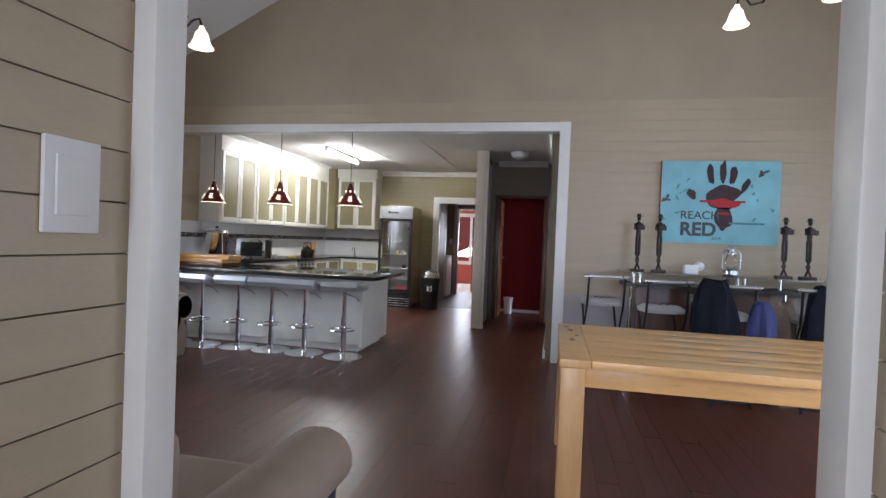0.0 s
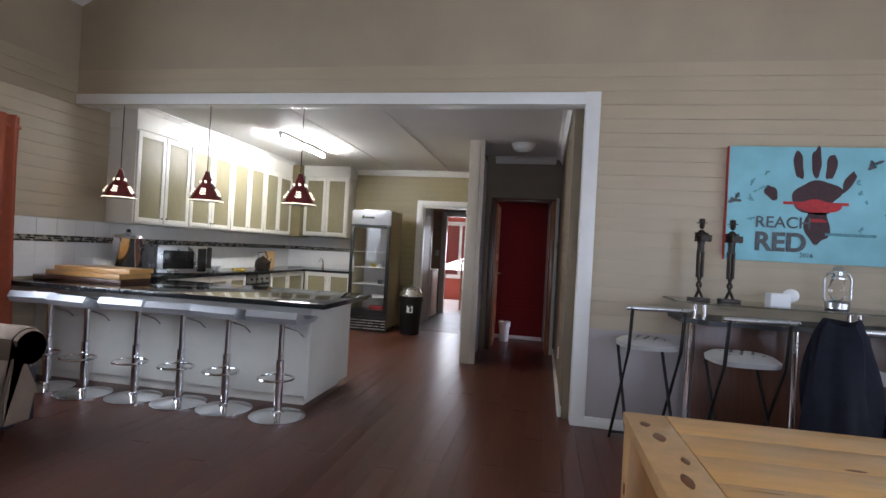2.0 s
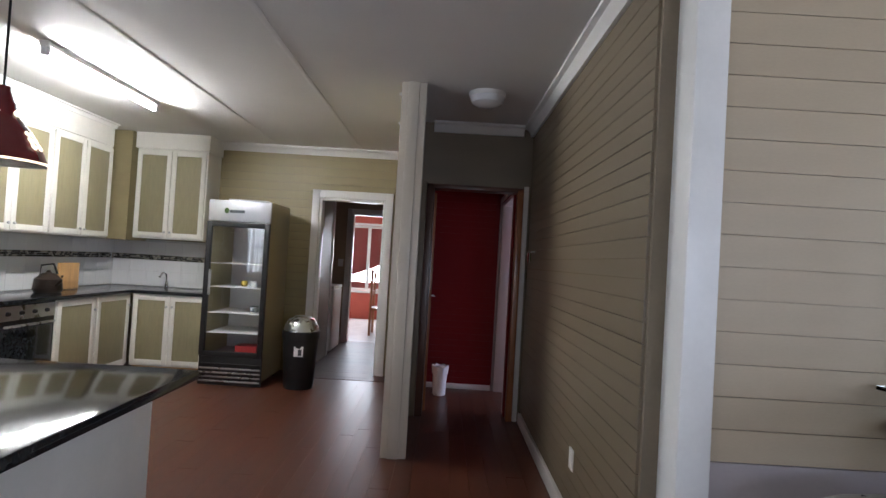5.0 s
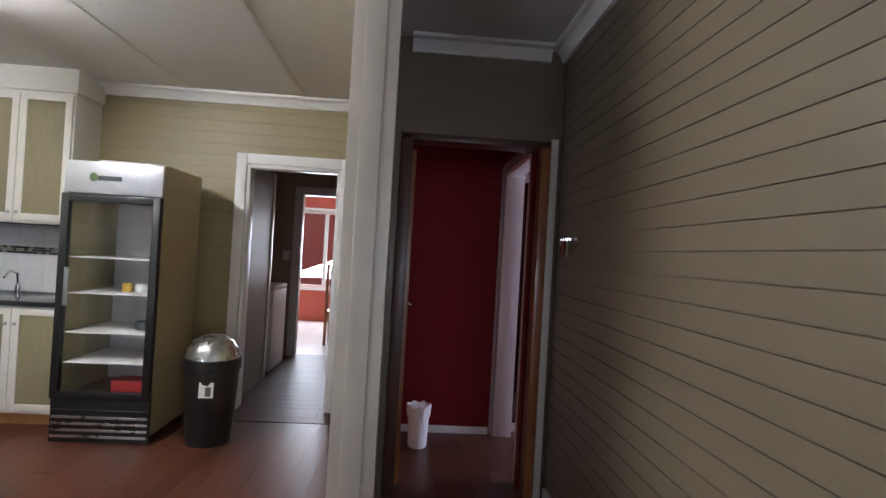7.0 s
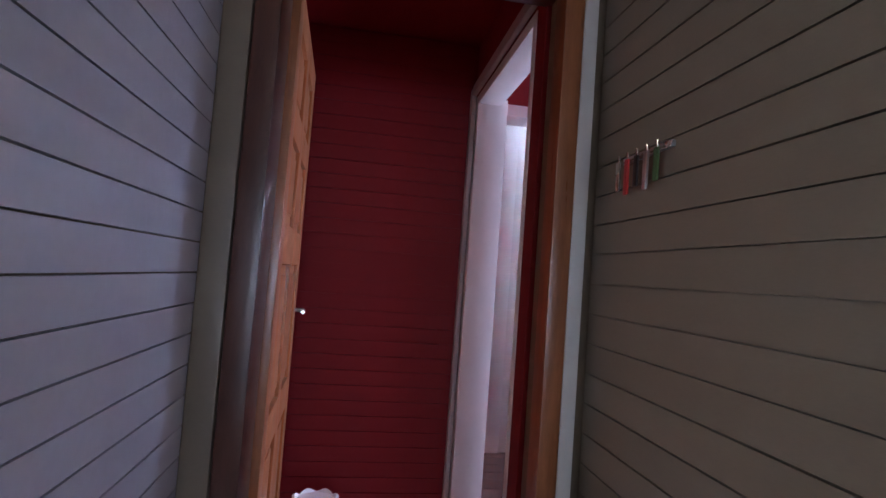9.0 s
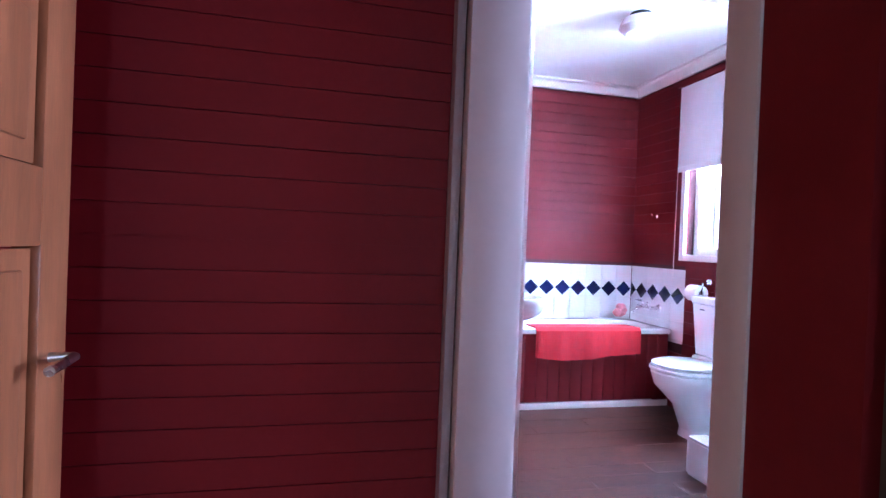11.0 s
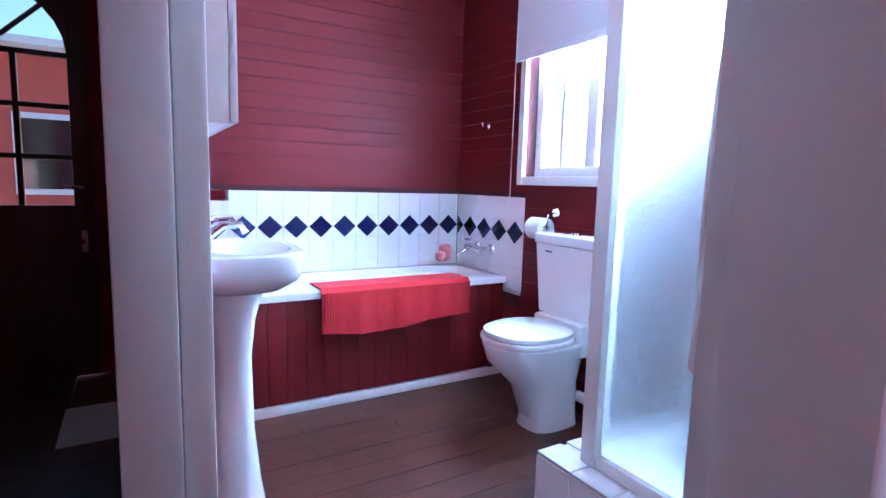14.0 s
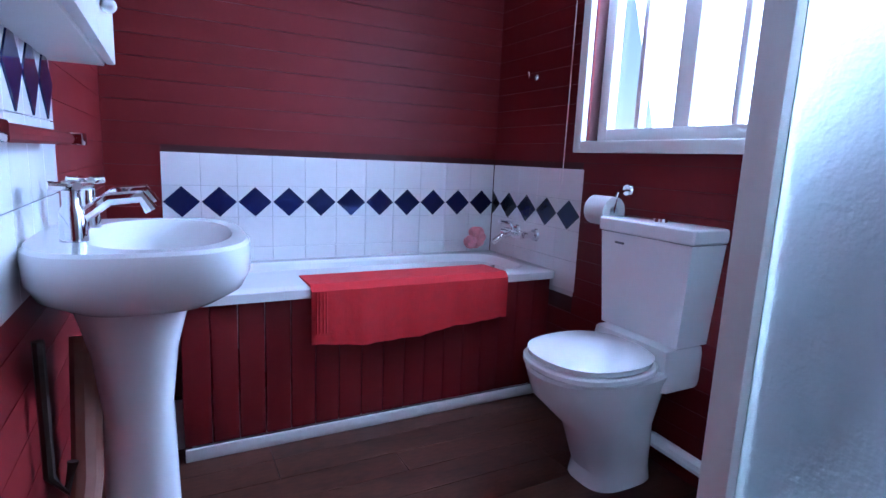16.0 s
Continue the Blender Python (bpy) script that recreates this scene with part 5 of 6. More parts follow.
for z in (1.24, 1.51, 1.78):
    part("glazing_bar", bx(-0.34, 0.36, -0.019, 0.014, z - 0.014, z + 0.014, 0.003), M_DARKW, ed)
for a in (45, 90, 135):
    part("glazing_bar", tube([(cx + r * math.cos(radians(a)), 0, base + r * math.sin(radians(a))) for r in (0.1, 0.36)], 0.013, 6), M_DARKW, ed)
part("hub", lathe([(0.05, -0.012), (0.05, 0.012)], 24, m=pose(cx, 0, base, 90)), M_DARKW, ed)
g = part("pane", bx(-0.34, 0.36, -0.002, 0.002, 0.98, 2.14), M_GLASS, ed)
g.visible_shadow = False
part("handle", tube([(0.40, -0.025, 1.08), (0.40, -0.06, 1.08), (0.32, -0.065, 1.08)], 0.009), M_STEEL, ed)
part("lock_plate", bx(0.385, 0.415, -0.031, -0.025, 0.72, 0.84, 0.003), M_STEEL, ed)
oh = thing("outbuilding", (-0.9, 19.5, -0.14), "low red outbuilding across the yard", "building")
part("wall", bx(-4, 4, 0, 0.2, 0, 2.9, 0), M_REDBRICK, oh)
part("roof", bx(-4.3, 4.3, -0.5, 0.6, 2.9, 3.0, 0.01), M_CEIL, oh)
wnd = part("window", bx(0.4, 1.6, -0.03, 0.0, 1.0, 2.1, 0.01), M_WHITE, oh)
part("pane", bx(0.48, 1.52, -0.036, -0.03, 1.08, 2.02), M_GRANITE, wnd)
ub = thing("umbrella_bag", (2.5, 10.5, 0), "grey and yellow striped cloth bag by the wall", "bag")
part("upper", bx(-0.14, 0.14, -0.1, 0.1, 0.66, 0.98, 0.03), M_SEAT, ub)
part("lower", bx(-0.14, 0.14, -0.1, 0.1, 0.30, 0.655, 0.03), M_GREENBAG, ub, "yellow green cloth")
part("stand", bx(-0.17, 0.17, -0.11, 0.11, 0.0, 0.30, 0.01), M_BLACK, ub)

# ---- bathroom ----
bd = thing("bathroom_door", (1.43, 10.815, FB + 0.01), "open white painted bathroom door", "door", "", 22)
part("leaf", bx(0, 0.69, -0.018, 0.018, 0, 1.98, 0.004), M_WHITE, bd)
for z0, z1 in ((0.2, 0.9), (1.05, 1.8)):
    part("panel_mould", bx(0.12, 0.62, 0.018, 0.024, z0, z1, 0.005), M_WHITE, bd)
part("hook", tube([(0.55, 0.02, 1.62), (0.55, 0.06, 1.62), (0.55, 0.07, 1.65)], 0.006, 8), M_CHROME, bd)
sp = thing("strike_plate", (1.399, 10.69, 0.74), "dark metal strike plate on the jamb", "plate")
part("plate", bx(-0.003, 0.0, -0.009, 0.009, -0.028, 0.028, 0.001), M_BLACKM, sp)
ht = drape("hanging_towel", 1.82, 11.03, 0.80, 1.72, 0.16, 0.08, M_TOWELW, "cream towel hanging from a hook on the door", 11, "towel")

RZ, BF = 0.645, 12.81
tub = thing("bathtub", (0, 0, 0), "white bathtub with a red boarded panel", "bath")
bm = bmesh.new()
x0, x1, y0, y1 = 1.12, XB - 0.012, BF - 0.03, YB - 0.012
cxm, cym, hx, hy = (x0 + x1) / 2, (y0 + y1) / 2, (x1 - x0) / 2, (y1 - y0) / 2
loft([oval(cxm, cym, RZ - 0.035, hx, hy, 56, 40), oval(cxm, cym, RZ - 0.004, hx, hy, 56, 40), oval(cxm, cym, RZ, hx - 0.006, hy - 0.006, 56, 30), oval(cxm, cym, RZ, hx - 0.075, hy - 0.065, 56, 5),
      oval(cxm, cym, RZ - 0.012, hx - 0.088, hy - 0.076, 56, 5), oval(cxm + 0.02, cym, RZ - 0.2, hx - 0.16, hy - 0.10, 56, 4), oval(cxm + 0.03, cym, RZ - 0.36, hx - 0.24, hy - 0.14, 56, 3.5), oval(cxm + 0.03, cym, RZ - 0.38, hx - 0.32, hy - 0.18, 56, 3)], bm)
part("basin", bm, M_CERAMIC, tub)
part("end_panel", bx(1.15, 1.17, BF + 0.02, YB - 0.02, FB, RZ - 0.036), M_RED, tub)
n = 17
for i in range(n):
    a, b = 1.15 + i * (XB - 0.02 - 1.15) / n, 1.15 + (i + 1) * (XB - 0.02 - 1.15) / n
    part("panel_board", bx(a, b - 0.003, BF, BF + 0.018, FB + 0.05, RZ - 0.036, 0.002), M_RED, tub)
part("panel_skirting", bx(1.15, XB - 0.015, BF - 0.012, BF, FB, FB + 0.045, 0.004), M_WHITE, tub, "white skirting strip")
part("overflow", lathe([(0.028, 0), (0.024, 0.008), (0.01, 0.01)], 20, m=pose(XB - 0.165, 13.07, RZ - 0.05, 0, -80, 0)), M_CHROME, tub)
tw = bmesh.new()
secs = []
for i in range(25):
    t = i / 24
    x = 1.56 + t * 0.82
    w = 0.006 * math.sin(t * 21) + 0.004 * math.sin(t * 47)
    dr_ = 0.20 + 0.02 * math.sin(t * 5)
    prof = [(BF + 0.16, RZ + 0.006), (BF - 0.02, RZ + 0.012), (BF - 0.045 + w * 0.3, RZ - 0.01), (BF - 0.05 + w, RZ - 0.12), (BF - 0.052 + 1.4 * w, RZ - dr_), (BF - 0.038 + 1.4 * w, RZ - dr_), (BF - 0.036 + w, RZ - 0.12), (BF - 0.033, RZ - 0.012), (BF - 0.02, RZ + 0.002), (BF + 0.16, RZ + 0.001)]
    secs.append([(x, y, z) for y, z in prof])
loft(secs, tw)
tob = solid("bath_towel", tw, M_TOWEL, "bright red towel draped over the bath edge", "towel")
for i in range(4):
    part("band", tube([(1.575 + 0.012 * i, BF - 0.053, RZ - 0.01), (1.575 + 0.012 * i, BF - 0.058, RZ - 0.16)], 0.003, 6), M_TOWEL, tob)
mx = thing("bath_mixer", (XB - 0.015, 13.03, 0.78), "chrome wall mixer tap over the bath", "tap")
part("body", tube([(-0.07, -0.08, 0), (-0.07, 0.08, 0)], 0.02, 14), M_CHROME, mx)
for sd in (-1, 1):
    part("inlet", tube([(0, sd * 0.075, 0), (-0.07, sd * 0.075, 0)], 0.016, 12), M_CHROME, mx)
    part("flange", lathe([(0.032, 0), (0.026, 0.012)], 18, m=pose(0.004, sd * 0.075, 0, 0, -90, 0)), M_CHROME, mx)
part("spout", tube([(-0.07, 0, 0), (-0.13, 0, -0.01), (-0.18, 0, -0.04)], 0.013, 12), M_CHROME, mx)
part("lever", tube([(-0.075, 0, 0.015), (-0.09, 0, 0.05), (-0.15, 0, 0.055)], 0.009, 10), M_CHROME, mx)
sg = thing("sponge", (2.50, 13.27, RZ + 0.001), "pink bath puff on the rim", "sponge")
bm = bmesh.new()
r = random.Random(4)
for k in range(14):
    absorb(bm, ball((r.uniform(-0.04, 0.04), r.uniform(-0.025, 0.025), 0.035 + r.uniform(0, 0.08)), 0.032, 0.026, 0.028, seg=8))
part("puff", bm, material("pink_netting", (0.62, 0.22, 0.24), 0.8, vary=0.3, scale=40), sg)

wc = thing("toilet", (2.372, 12.19, FB), "white ceramic close-coupled toilet with closed seat", "toilet")
wc.scale = (0.8, 0.97, 1.02)
bm = bmesh.new()
loft([oval(0.09, 0, 0, 0.17, 0.105, 36, 3), oval(0.09, 0, 0.05, 0.16, 0.10, 36, 3), oval(0.05, 0, 0.20, 0.20, 0.115, 36, 2.5), oval(-0.02, 0, 0.32, 0.29, 0.16, 36, 2.3), oval(-0.02, 0, 0.395, 0.32, 0.182, 36, 2.3), oval(-0.02, 0, 0.405, 0.31, 0.175, 36, 2.3)], bm)
bx(0.12, 0.345, -0.165, 0.165, 0.33, 0.48, 0.03, bm=bm)
part("bowl", bm, M_CERAMIC, wc)
part("seat", loft([oval(-0.08, 0, 0.407, 0.255, 0.185, 36, 2.3), oval(-0.08, 0, 0.412, 0.262, 0.19, 36, 2.3), oval(-0.08, 0, 0.425, 0.262, 0.19, 36, 2.3), oval(-0.08, 0, 0.43, 0.255, 0.185, 36, 2.3)]), M_CERAMIC, wc)
part("lid", loft([oval(-0.08, 0, 0.433, 0.24, 0.178, 36, 2.3), oval(-0.08, 0, 0.45, 0.245, 0.182, 36, 2.3), oval(-0.08, 0, 0.462, 0.21, 0.155, 36, 2.3)]), M_CERAMIC, wc)
cs = part("cistern", loft([[(0.17, -0.165, 0.48), (0.345, -0.165, 0.48), (0.345, 0.165, 0.48), (0.17, 0.165, 0.48)], [(0.15, -0.19, 0.80), (0.345, -0.19, 0.80), (0.345, 0.19, 0.80), (0.15, 0.19, 0.80)]]), M_CERAMIC, wc)
part("cistern_lid", bx(0.138, 0.346, -0.20, 0.20, 0.802, 0.85, 0.015, seg=3), M_CERAMIC, cs)
part("flush_button", lathe([(0.026, 0.85), (0.024, 0.86), (0, 0.861)], 18, m=Matrix.Translation((0.24, 0, 0))), M_CHROME, cs)
part("logo", bx(0.1475, 0.152, 0.08, 0.12, 0.765, 0.772), M_INKG, cs)
tr = thing("toilet_roll", (XB - 0.012, 12.44, 0.945), "white toilet roll on a chrome holder", "toilet roll")
part("holder", tube([(0, -0.02, 0.08), (-0.05, -0.02, 0.07), (-0.06, -0.02, 0.0), (-0.06, 0.08, 0.0)], 0.006, 8), M_CHROME, tr)
part("rosette", lathe([(0.025, 0), (0.02, 0.01)], 16, m=pose(0.003, -0.02, 0.08, 0, -90, 0)), M_CHROME, tr)
part("roll", lathe([(0.02, -0.05), (0.055, -0.05), (0.055, 0.05), (0.02, 0.05), (0.02, -0.05)], 28, m=pose(-0.06, 0.03, 0, 90)), M_PAPER, tr)
wp = thing("waste_pipe", (XB - 0.06, 11.95, FB), "white waste pipe along the wall by the toilet", "pipe")
part("pipe", tube([(0, -0.3, 0.09), (0, 0.2, 0.11), (-0.08, 0.25, 0.12)], 0.025), M_PAPER, wp)

ba = thing("pedestal_basin", (XW + 0.012, 12.14, 0), "white ceramic pedestal basin with chrome taps", "basin")
bm = bmesh.new()
BZ = 0.945


def bowl(z, rx, ry, p=2.6, cx=0.225):
    return [(max(0.0, x * 0.76), y, zz) for x, y, zz in oval(cx, 0, z, rx, ry, 44, p)]


loft([bowl(BZ - 0.135, 0.12, 0.10), bowl(BZ - 0.12, 0.17, 0.16), bowl(BZ - 0.09, 0.222, 0.216, 2.8), bowl(BZ - 0.06, 0.238, 0.236, 3), bowl(BZ - 0.02, 0.24, 0.243, 3), bowl(BZ - 0.006, 0.238, 0.24, 3), bowl(BZ, 0.23, 0.233, 3), bowl(BZ, 0.165, 0.205, 2.3, 0.26), bowl(BZ - 0.012, 0.155, 0.195, 2.2, 0.26), bowl(BZ - 0.07, 0.115, 0.14, 2.1, 0.25), bowl(BZ - 0.10, 0.05, 0.06, 2, 0.24)], bm)
part("bowl", bm, M_CERAMIC, ba)
part("pedestal", loft([oval(0.145, 0, z, rx, ry, 28, 2.6) for z, rx, ry in ((FB, 0.105, 0.11), (FB + 0.03, 0.10, 0.105), (0.19, 0.085, 0.085), (0.36, 0.068, 0.07), (0.60, 0.062, 0.066), (0.72, 0.075, 0.08), (BZ - 0.125, 0.10, 0.105))]), M_CERAMIC, ba)
for sd in (-1, 1):
    t = part("tap", lathe([(0.022, BZ), (0.02, BZ + 0.05), (0.014, BZ + 0.06), (0.014, BZ + 0.085)], 14, m=Matrix.Translation((0.07, sd * 0.09, 0))), M_CHROME, ba)
    part("spout", tube([(0.07, sd * 0.09, BZ + 0.03), (0.12, sd * 0.085, BZ + 0.07), (0.17, sd * 0.08, BZ + 0.075), (0.185, sd * 0.08, BZ + 0.05)], 0.012, 10), M_CHROME, t)
    for q in range(4):
        a = q * math.pi / 2 + 0.4
        part("tap_handle", tube([(0.07, sd * 0.09, BZ + 0.09), (0.07 + 0.032 * math.cos(a), sd * 0.09 + 0.032 * math.sin(a), BZ + 0.093)], 0.007, 8), M_CHROME, t)
part("trap", tube([(0.06, 0.02, BZ - 0.2), (0.06, -0.06, 0.5), (0.05, -0.09, 0.42), (0.06, -0.08, FB)], 0.026), M_PIPE, ba, "brown waste pipe")
part("valve", tube([(0.02, -0.15, BZ - 0.15), (0.02, -0.15, 0.56), (0.04, -0.14, 0.52), (0.05, -0.13, 0.57)], 0.009, 8), M_BRONZE, ba)
mc = thing("medicine_cabinet", (XW + 0.012, 12.08, 1.275), "white wall medicine cabinet over the basin", "cabinet")
part("body", bx(0, 0.10, -0.32, 0.32, 0, 0.55, 0.004), M_CABW, mc)
dd = part("door", bx(0.102, 0.12, -0.318, -0.002, 0.004, 0.546, 0.004), M_WHITE, mc)
dd2 = part("door", bx(0.102, 0.12, 0.002, 0.318, 0.004, 0.546, 0.004), M_WHITE, mc)
part("oval_inset", loft([[(0.121, 0.16 + 0.09 * math.cos(a), 0.3 + 0.17 * math.sin(a)) for a in [k * math.pi / 12 for k in range(24)]], [(0.123, 0.16 + 0.09 * math.cos(a), 0.3 + 0.17 * math.sin(a)) for a in [k * math.pi / 12 for k in range(24)]]]), M_INKG, dd2)
part("knob", ball((0.133, 0.05, 0.07), 0.013, 0.013, 0.013, seg=12), M_CERAMIC, dd2)
tr2 = thing("towel_rail", (XW + 0.012, 11.95, 1.115), "red rail with chrome ends over the basin", "rail")
part("rail", tube([(0.05, -0.3, 0), (0.05, 0.25, 0)], 0.012, 10), M_RED, tr2)
for y in (-0.3, 0.27):
    part("bracket", bx(0, 0.075, y - 0.025, y + 0.025, -0.012, 0.012, 0.004), M_CHROME, tr2)

# blind and rail
bl = thing("roman_blind", (XB - 0.03, 12.31, 1.826), "white cloth blind half lowered over the window", "blind")
part("cloth", bx(-0.016, -0.008, -0.44, 0.44, 0.0, 0.60, 0.002), M_BLIND, bl)
part("hem", bx(-0.02, -0.006, -0.44, 0.44, -0.02, 0.02, 0.004), M_BLIND, bl)
part("headrail", bx(-0.03, 0.016, -0.46, 0.46, 0.60, 0.64, 0.004), M_RED, bl)
part("cord", tube([(-0.02, 0.43, 0.6), (-0.02, 0.44, -0.8)], 0.002, 6), M_WHITE, bl)
hk = thing("wall_hook", (XB - 0.012, 13.03, 1.497), "small chrome hook on the red wall", "hook")
part("plate", lathe([(0.016, 0), (0.012, 0.008)], 14, m=pose(0, 0, 0, 0, -90, 0)), M_CHROME, hk)
part("peg", tube([(-0.005, 0, 0), (-0.04, 0, -0.005), (-0.045, 0, 0.02)], 0.005, 8), M_CHROME, hk)
bl2 = thing("ceiling_light", (1.82, 12.07, 2.58), "white glass ceiling light on a dark mount", "lamp")
part("mount", lathe([(0.05, -0.03), (0.06, 0)], 20), M_BLACKM, bl2)
part("shade", lathe([(0, -0.12), (0.08, -0.115), (0.12, -0.08), (0.10, -0.035), (0.05, -0.03)], 24), M_CERAMIC, bl2)

# shower
sh = thing("shower_cubicle", (0, 0, 0), "white framed shower with pebbled glass on a tiled step", "shower")
part("step", bx(1.975, XB - 0.012, 10.77, 11.71, FB, 0.26), M_GROUT, sh)
for i in range(6):
    y1_ = 11.715 - i * 0.157
    part("tile", bx(1.967, 1.975, max(10.77, y1_ - 0.154), y1_, FB + 0.012, 0.255, 0.002), M_TILE, sh)
    part("tile", bx(1.970, 2.075, max(10.77, y1_ - 0.154), y1_, 0.26, 0.268, 0.002), M_TILE, sh)
for i in range(4):
    part("tile", bx(1.979 + i * 0.157, 2.133 + i * 0.157, 11.71, 11.718, FB + 0.012, 0.255, 0.002), M_TILE, sh)
    part("tile", bx(2.104 + i * 0.137, 2.238 + i * 0.137, 11.60, 11.715, 0.26, 0.268, 0.002), M_TILE, sh)
GX = 2.08
for nm, b in (("corner_post", (GX - 0.03, GX + 0.03, 11.54, 11.60, 0.268, 2.12)), ("top_rail", (GX - 0.025, GX + 0.025, 10.80, 11.54, 2.07, 2.12)), ("bottom_rail", (GX - 0.025, GX + 0.025, 10.80, 11.54, 0.268, 0.31)), ("wall_post", (GX - 0.025, GX + 0.025, 10.765, 10.80, 0.268, 2.12)), ("return_rail", (GX + 0.03, XB - 0.012, 11.55, 11.59, 2.07, 2.12)), ("return_rail", (GX + 0.03, XB - 0.012, 11.55, 11.59, 0.268, 0.31))):
    part(nm, bx(*b, 0.006), M_WHITE, sh)
part("glass_panel", bx(GX - 0.003, GX + 0.003, 10.80, 11.54, 0.31, 2.07), M_FROST, sh, "pebbled translucent glass")
part("glass_panel", bx(GX + 0.03, XB - 0.012, 11.567, 11.573, 0.31, 2.07), M_FROST, sh, "pebbled translucent glass")

# Added white panels bounce window light into the pebbled glass.
part("wall_panel", bx(XB - 0.022, XB - 0.0125, 10.772, 11.54, 0.262, 1.36, 0.002), M_TILE, sh, "white shower wall lining, added to brighten the glass")
part("wall_panel", bx(GX + 0.03, XB - 0.023, 10.762, 10.771, 0.262, 2.40, 0.002), M_TILE, sh, "white shower wall lining, added to brighten the glass")

# bathroom wall tiles with diamonds
TP = 0.1475
ts = {}


def tile(parent, name, mat, m, key, bm):
    if key not in ts:
        ts[key] = mesh_of(name, bm(), mat, False)
    ob = new(name, ts[key])
    ob.parent = parent
    ob.matrix_world = m
    return ob


def tiled(parent, place, a0, a1, z0, rows, diamond, pitch=TP, high=None):
    """Tiles from a0 to a1 in rows from z0 up; place(a, z) gives a pose whose x runs along the wall and -y into the room."""
    high = high or pitch
    n = max(1, round((a1 - a0) / pitch))
    for j in range(rows):
        for i in range(n):
            tile(parent, "tile", M_TILE, place(a0 + i * pitch, z0 + j * high), ("t", pitch, high), lambda: bx(0.001, pitch - 0.001, -0.006, 0, 0.001, high - 0.001, 0.001, seg=1))
            if j == diamond:
                tile(parent, "diamond_tile", M_BLUE, place(a0 + (i + 0.5) * pitch, z0 + (j + 0.5) * high), ("d", pitch, high), lambda: loft([[(-pitch * 0.48, y, 0), (0, y, -high * 0.48), (pitch * 0.48, y, 0), (0, y, high * 0.48)] for y in (-0.0095, -0.006)]))


tz = 0.572
tn = structure("bath_tiling_north", bx(1.11, XB - 0.012, YB - 0.006, YB + 0.001, 0.55, tz + 4 * 0.13), M_GROUT, "white tiles with navy diamonds over the bath", "wall")
te = structure("bath_tiling_east", bx(XB - 0.006, XB + 0.001, YB - 0.68, YB - 0.006, 0.55, tz + 4 * 0.13), M_GROUT, "white tiles with navy diamonds over the bath", "wall")
tb2 = structure("basin_tiling", bx(XW - 0.001, XW + 0.006, 11.75, 12.4, 0.80, 1.60), M_GROUT, "white tiles with navy diamonds over the basin", "wall")
tiled(tn, lambda a, z: pose(a, YB - 0.006, z), 1.108, XB - 0.014, tz, 4, 2, 0.1398, 0.13)
tiled(te, lambda a, z: pose(XB - 0.006, YB - 0.012 - a, z, 0, 0, -90), 0.075, 0.675, tz, 4, 2, 0.15, 0.13)
for j in range(4):
    tile(te, "half_tile", M_TILE, pose(XB - 0.006, YB - 0.013, tz + j * 0.13, 0, 0, -90), ("h",), lambda: bx(0.001, 0.074, -0.006, 0, 0.001, 0.129, 0.001, seg=1))
tile(te, "half_diamond", M_BLUE, pose(XB - 0.006, YB - 0.013, tz + 2.5 * 0.13, 0, 0, -90), ("hd",), lambda: loft([[(0.0, y, -0.062), (0.072, y, 0), (0.0, y, 0.062)] for y in (-0.0095, -0.006)]))
tiled(tb2, lambda a, z: pose(XW + 0.006, a, z, 0, 0, 90), 11.75, 12.4, 0.85, 5, 2, 0.13, 0.15)
for i in range(26):
    for sbp, place in ((sb1, lambda a, z: pose(XL + 0.006, 6.055 + a, z, 0, 0, 90)), (sb2, lambda a, z: pose(-4.065 + a, YK - 0.007, z))):
        lim = 4.85 if sbp is sb1 else 1.5
        for z, h in ((CZ + 0.002, 0.17), (CZ + 0.172, 0.13), (1.245, 0.15)):
            if i * 0.2 < lim:
                tile(sbp, "tile", M_TILE, place(i * 0.2, z), ("k", h), lambda: bx(0.001, 0.199, -0.005, 0, 0.001, h - 0.001, 0.001, seg=1))
r = random.Random(9)
for sbp, place, lim in ((sb1, lambda a, z: pose(XL + 0.006, 6.055 + a, z, 0, 0, 90), 4.85), (sb2, lambda a, z: pose(-4.065 + a, YK - 0.007, z), 1.5)):
    for mt, nm in ((M_MOSAIC_D, "dark_mosaic"), (M_MOSAIC_L, "pale_mosaic")):
        bm = bmesh.new()
        rr = random.Random(12)
        vs, fs = [], []
        for i in range(int(lim / 0.03)):
            for j in range(3):
                if (rr.random() < 0.62) == (nm == "dark_mosaic"):
                    k = len(vs)
                    a, z = i * 0.03 + (0.015 if j % 2 else 0), 1.186 + j * 0.0195
                    for y in (0.0, -0.006):
                        for u, v in ((0.001, 0.001), (0.029, 0.001), (0.029, 0.0185), (0.001, 0.0185)):
                            vs.append((place(a, z) @ Vector((u, y, v))))
                    fs += [(k + 4, k + 5, k + 6, k + 7), (k, k + 1, k + 5, k + 4), (k + 1, k + 2, k + 6, k + 5), (k + 2, k + 3, k + 7, k + 6), (k + 3, k, k + 4, k + 7)]
        me = bpy.data.meshes.new(nm)
        me.from_pydata(vs, [], fs)
        me.materials.append(mt)
        ob = new("mosaic_border", me)
        ob.parent = sbp
        bm.free()
        tagged(ob, "dark and pale glass mosaic border", "", "", "stuff")

# ---- wall boards, floor boards ----
BOARD = {}


def board(name, lx, ly, lz, mat, parent, m):
    key = (round(lx, 3), round(ly, 3), round(lz, 3), mat.name)
    if key not in BOARD:
        BOARD[key] = mesh_of(name, bx(0, lx, 0, ly, 0, lz), mat, False)
    ob = new(name, BOARD[key])
    ob.matrix_world = m
    ob.parent = parent
    return ob


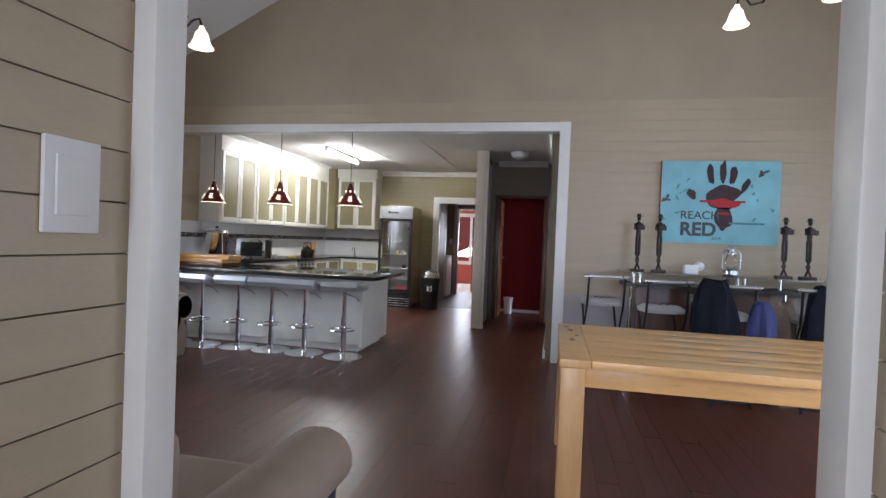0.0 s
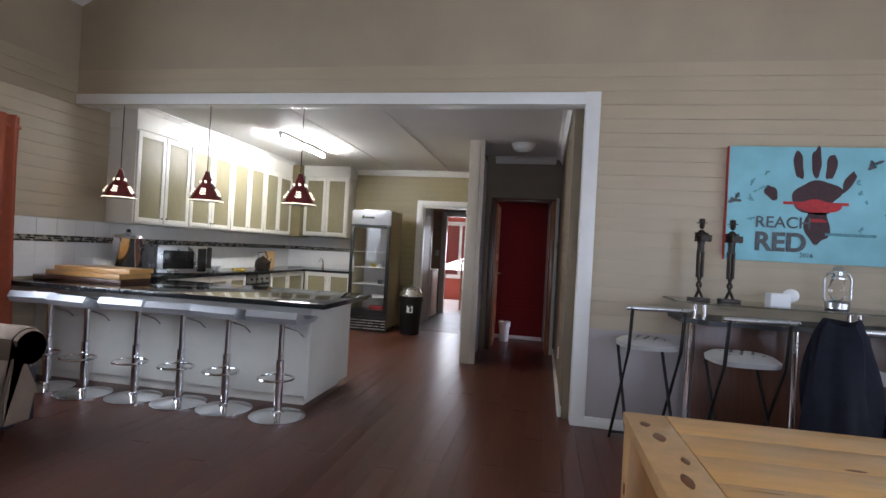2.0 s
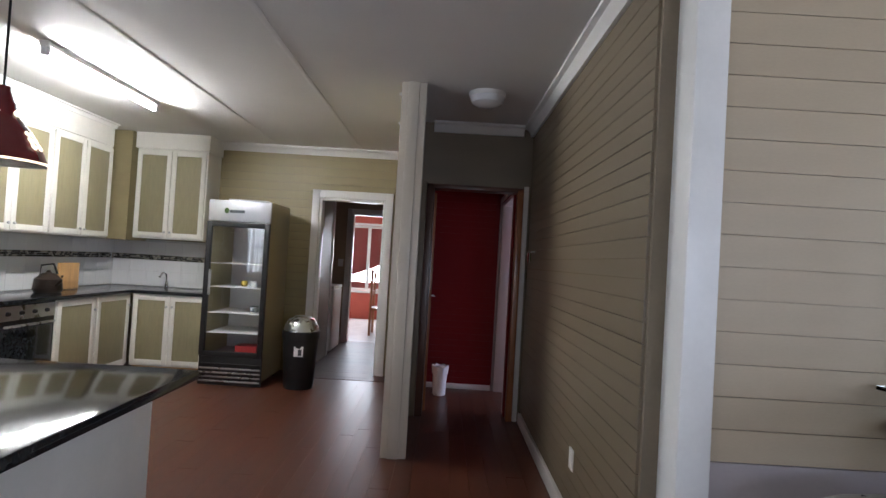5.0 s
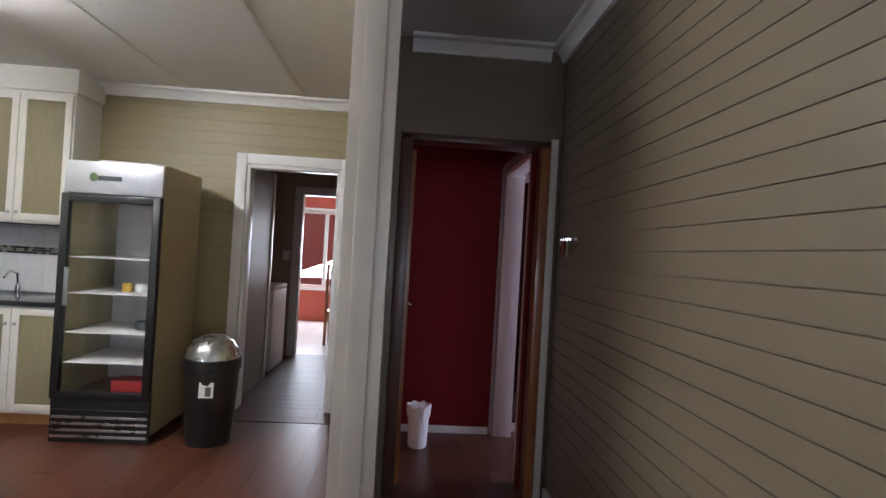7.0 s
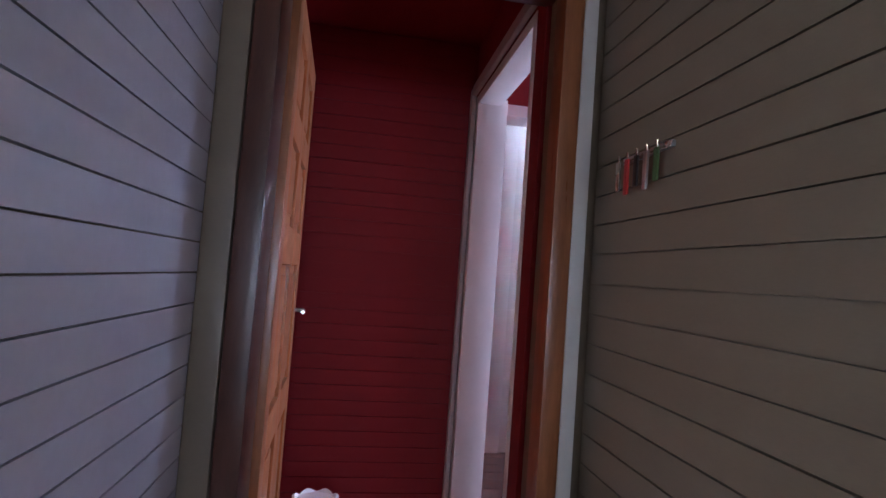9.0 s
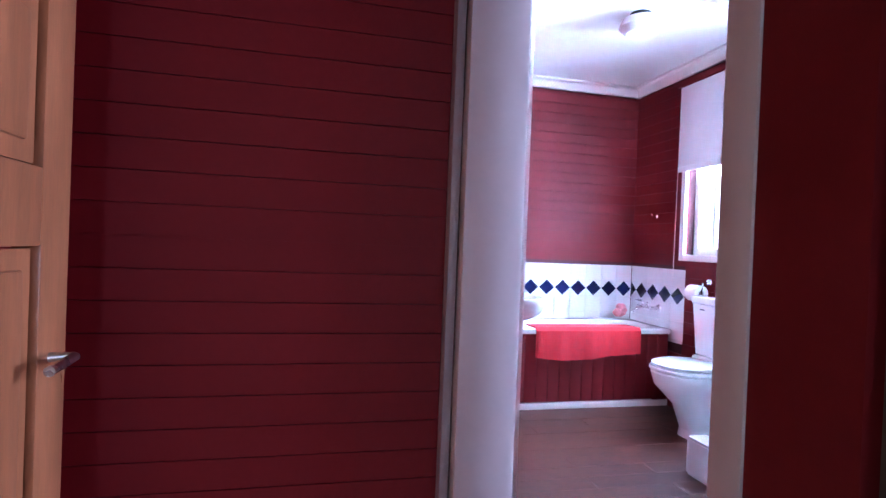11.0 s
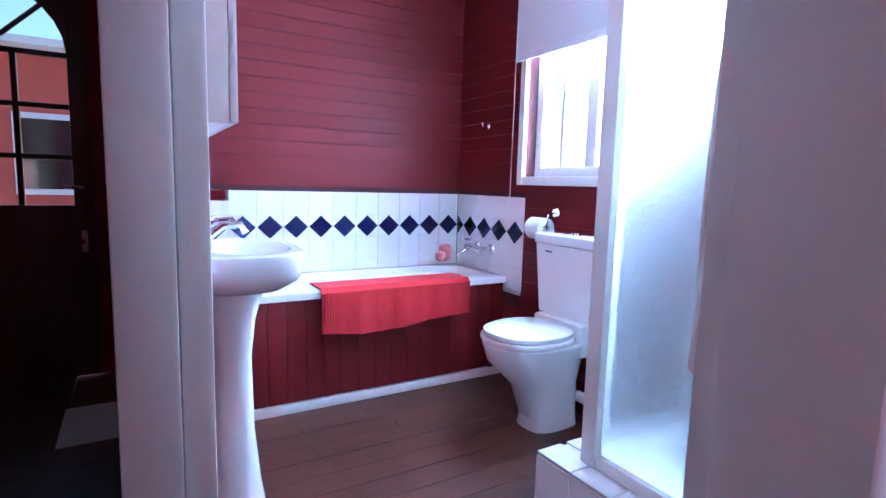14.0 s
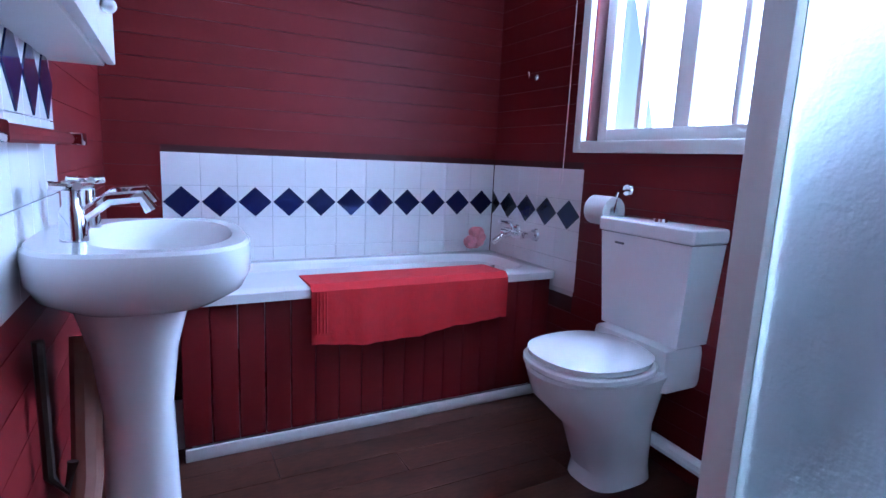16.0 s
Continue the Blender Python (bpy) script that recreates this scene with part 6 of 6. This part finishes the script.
for parent, axis, face, side, a0, a1, z0, z1, pitch, mat, holes, limit in PLANKS:
    z = z0
    while z < z1 - 0.01:
        hi = min(z + pitch, z1)
        b0, b1 = (max(a0, -limit(hi)), min(a1, limit(hi))) if limit else (a0, a1)
        spans = [(b0, b1)]
        for h in holes:
            if h[2] < (z + hi) / 2 < h[3]:
                spans = [s for lo, up in spans for s in ((lo, min(up, h[0])), (max(lo, h[1]), up)) if s[1] - s[0] > 0.01]
        for lo, up in spans:
            t, gap = 0.011, 0.002 if mat in (M_RED, M_REDWALL) else 0.0028 if mat is M_BEIGE else 0.004
            if axis == "y":
                board("board", up - lo, t, hi - z - gap, mat, parent, pose(lo, face - t if side < 0 else face, z))
            else:
                board("board", t, up - lo, hi - z - gap, mat, parent, pose(face if side > 0 else face - t, lo, z))
        z += pitch

floor_ob, bath_floor = bpy.data.objects["floor"], bpy.data.objects["floor_bathroom"]
rng = random.Random(5)
x = -4.06
while x < 4.05:
    if -0.1 < x + 0.05 < 0.98:
        y = -0.6
    else:
        y = 1.6
    y -= rng.random() * 0.9
    while y < 10.6:
        n = rng.choice((1.6, 2.1, 2.6, 3.0))
        if not (x > XP + 0.05 and y > 6.7):
            end = min(y + n, 10.64 if x < XP else 6.62 if y < 6.6 else 10.64)
            board("floor_board", 0.1185, end - y - 0.003, 0.012, M_FLOOR, floor_ob, pose(x, y, -0.012 - 0.0006 * rng.random()))
        y += n
    x += 0.12
for zone in ((-1.9, -0.62, 10.66, 13.3), (-0.6, 0.52, 10.66, 14.0), (0.52, 2.66, 10.67, 12.9), (0.52, 3.5, 9.66, 10.66)):
    y = zone[2]
    while y < zone[3] - 0.05:
        xx = zone[0]
        while xx < zone[1] - 0.02:
            n = min(rng.choice((0.9, 1.3, 1.8)), zone[1] - xx)
            board("floor_board", n - 0.003, min(0.118, zone[3] - y), 0.012, M_FLOORX, bath_floor, pose(xx, y, (FB if zone[1] == 2.66 else 0) - 0.012 - 0.0006 * rng.random()))
            xx += n
        y += 0.12
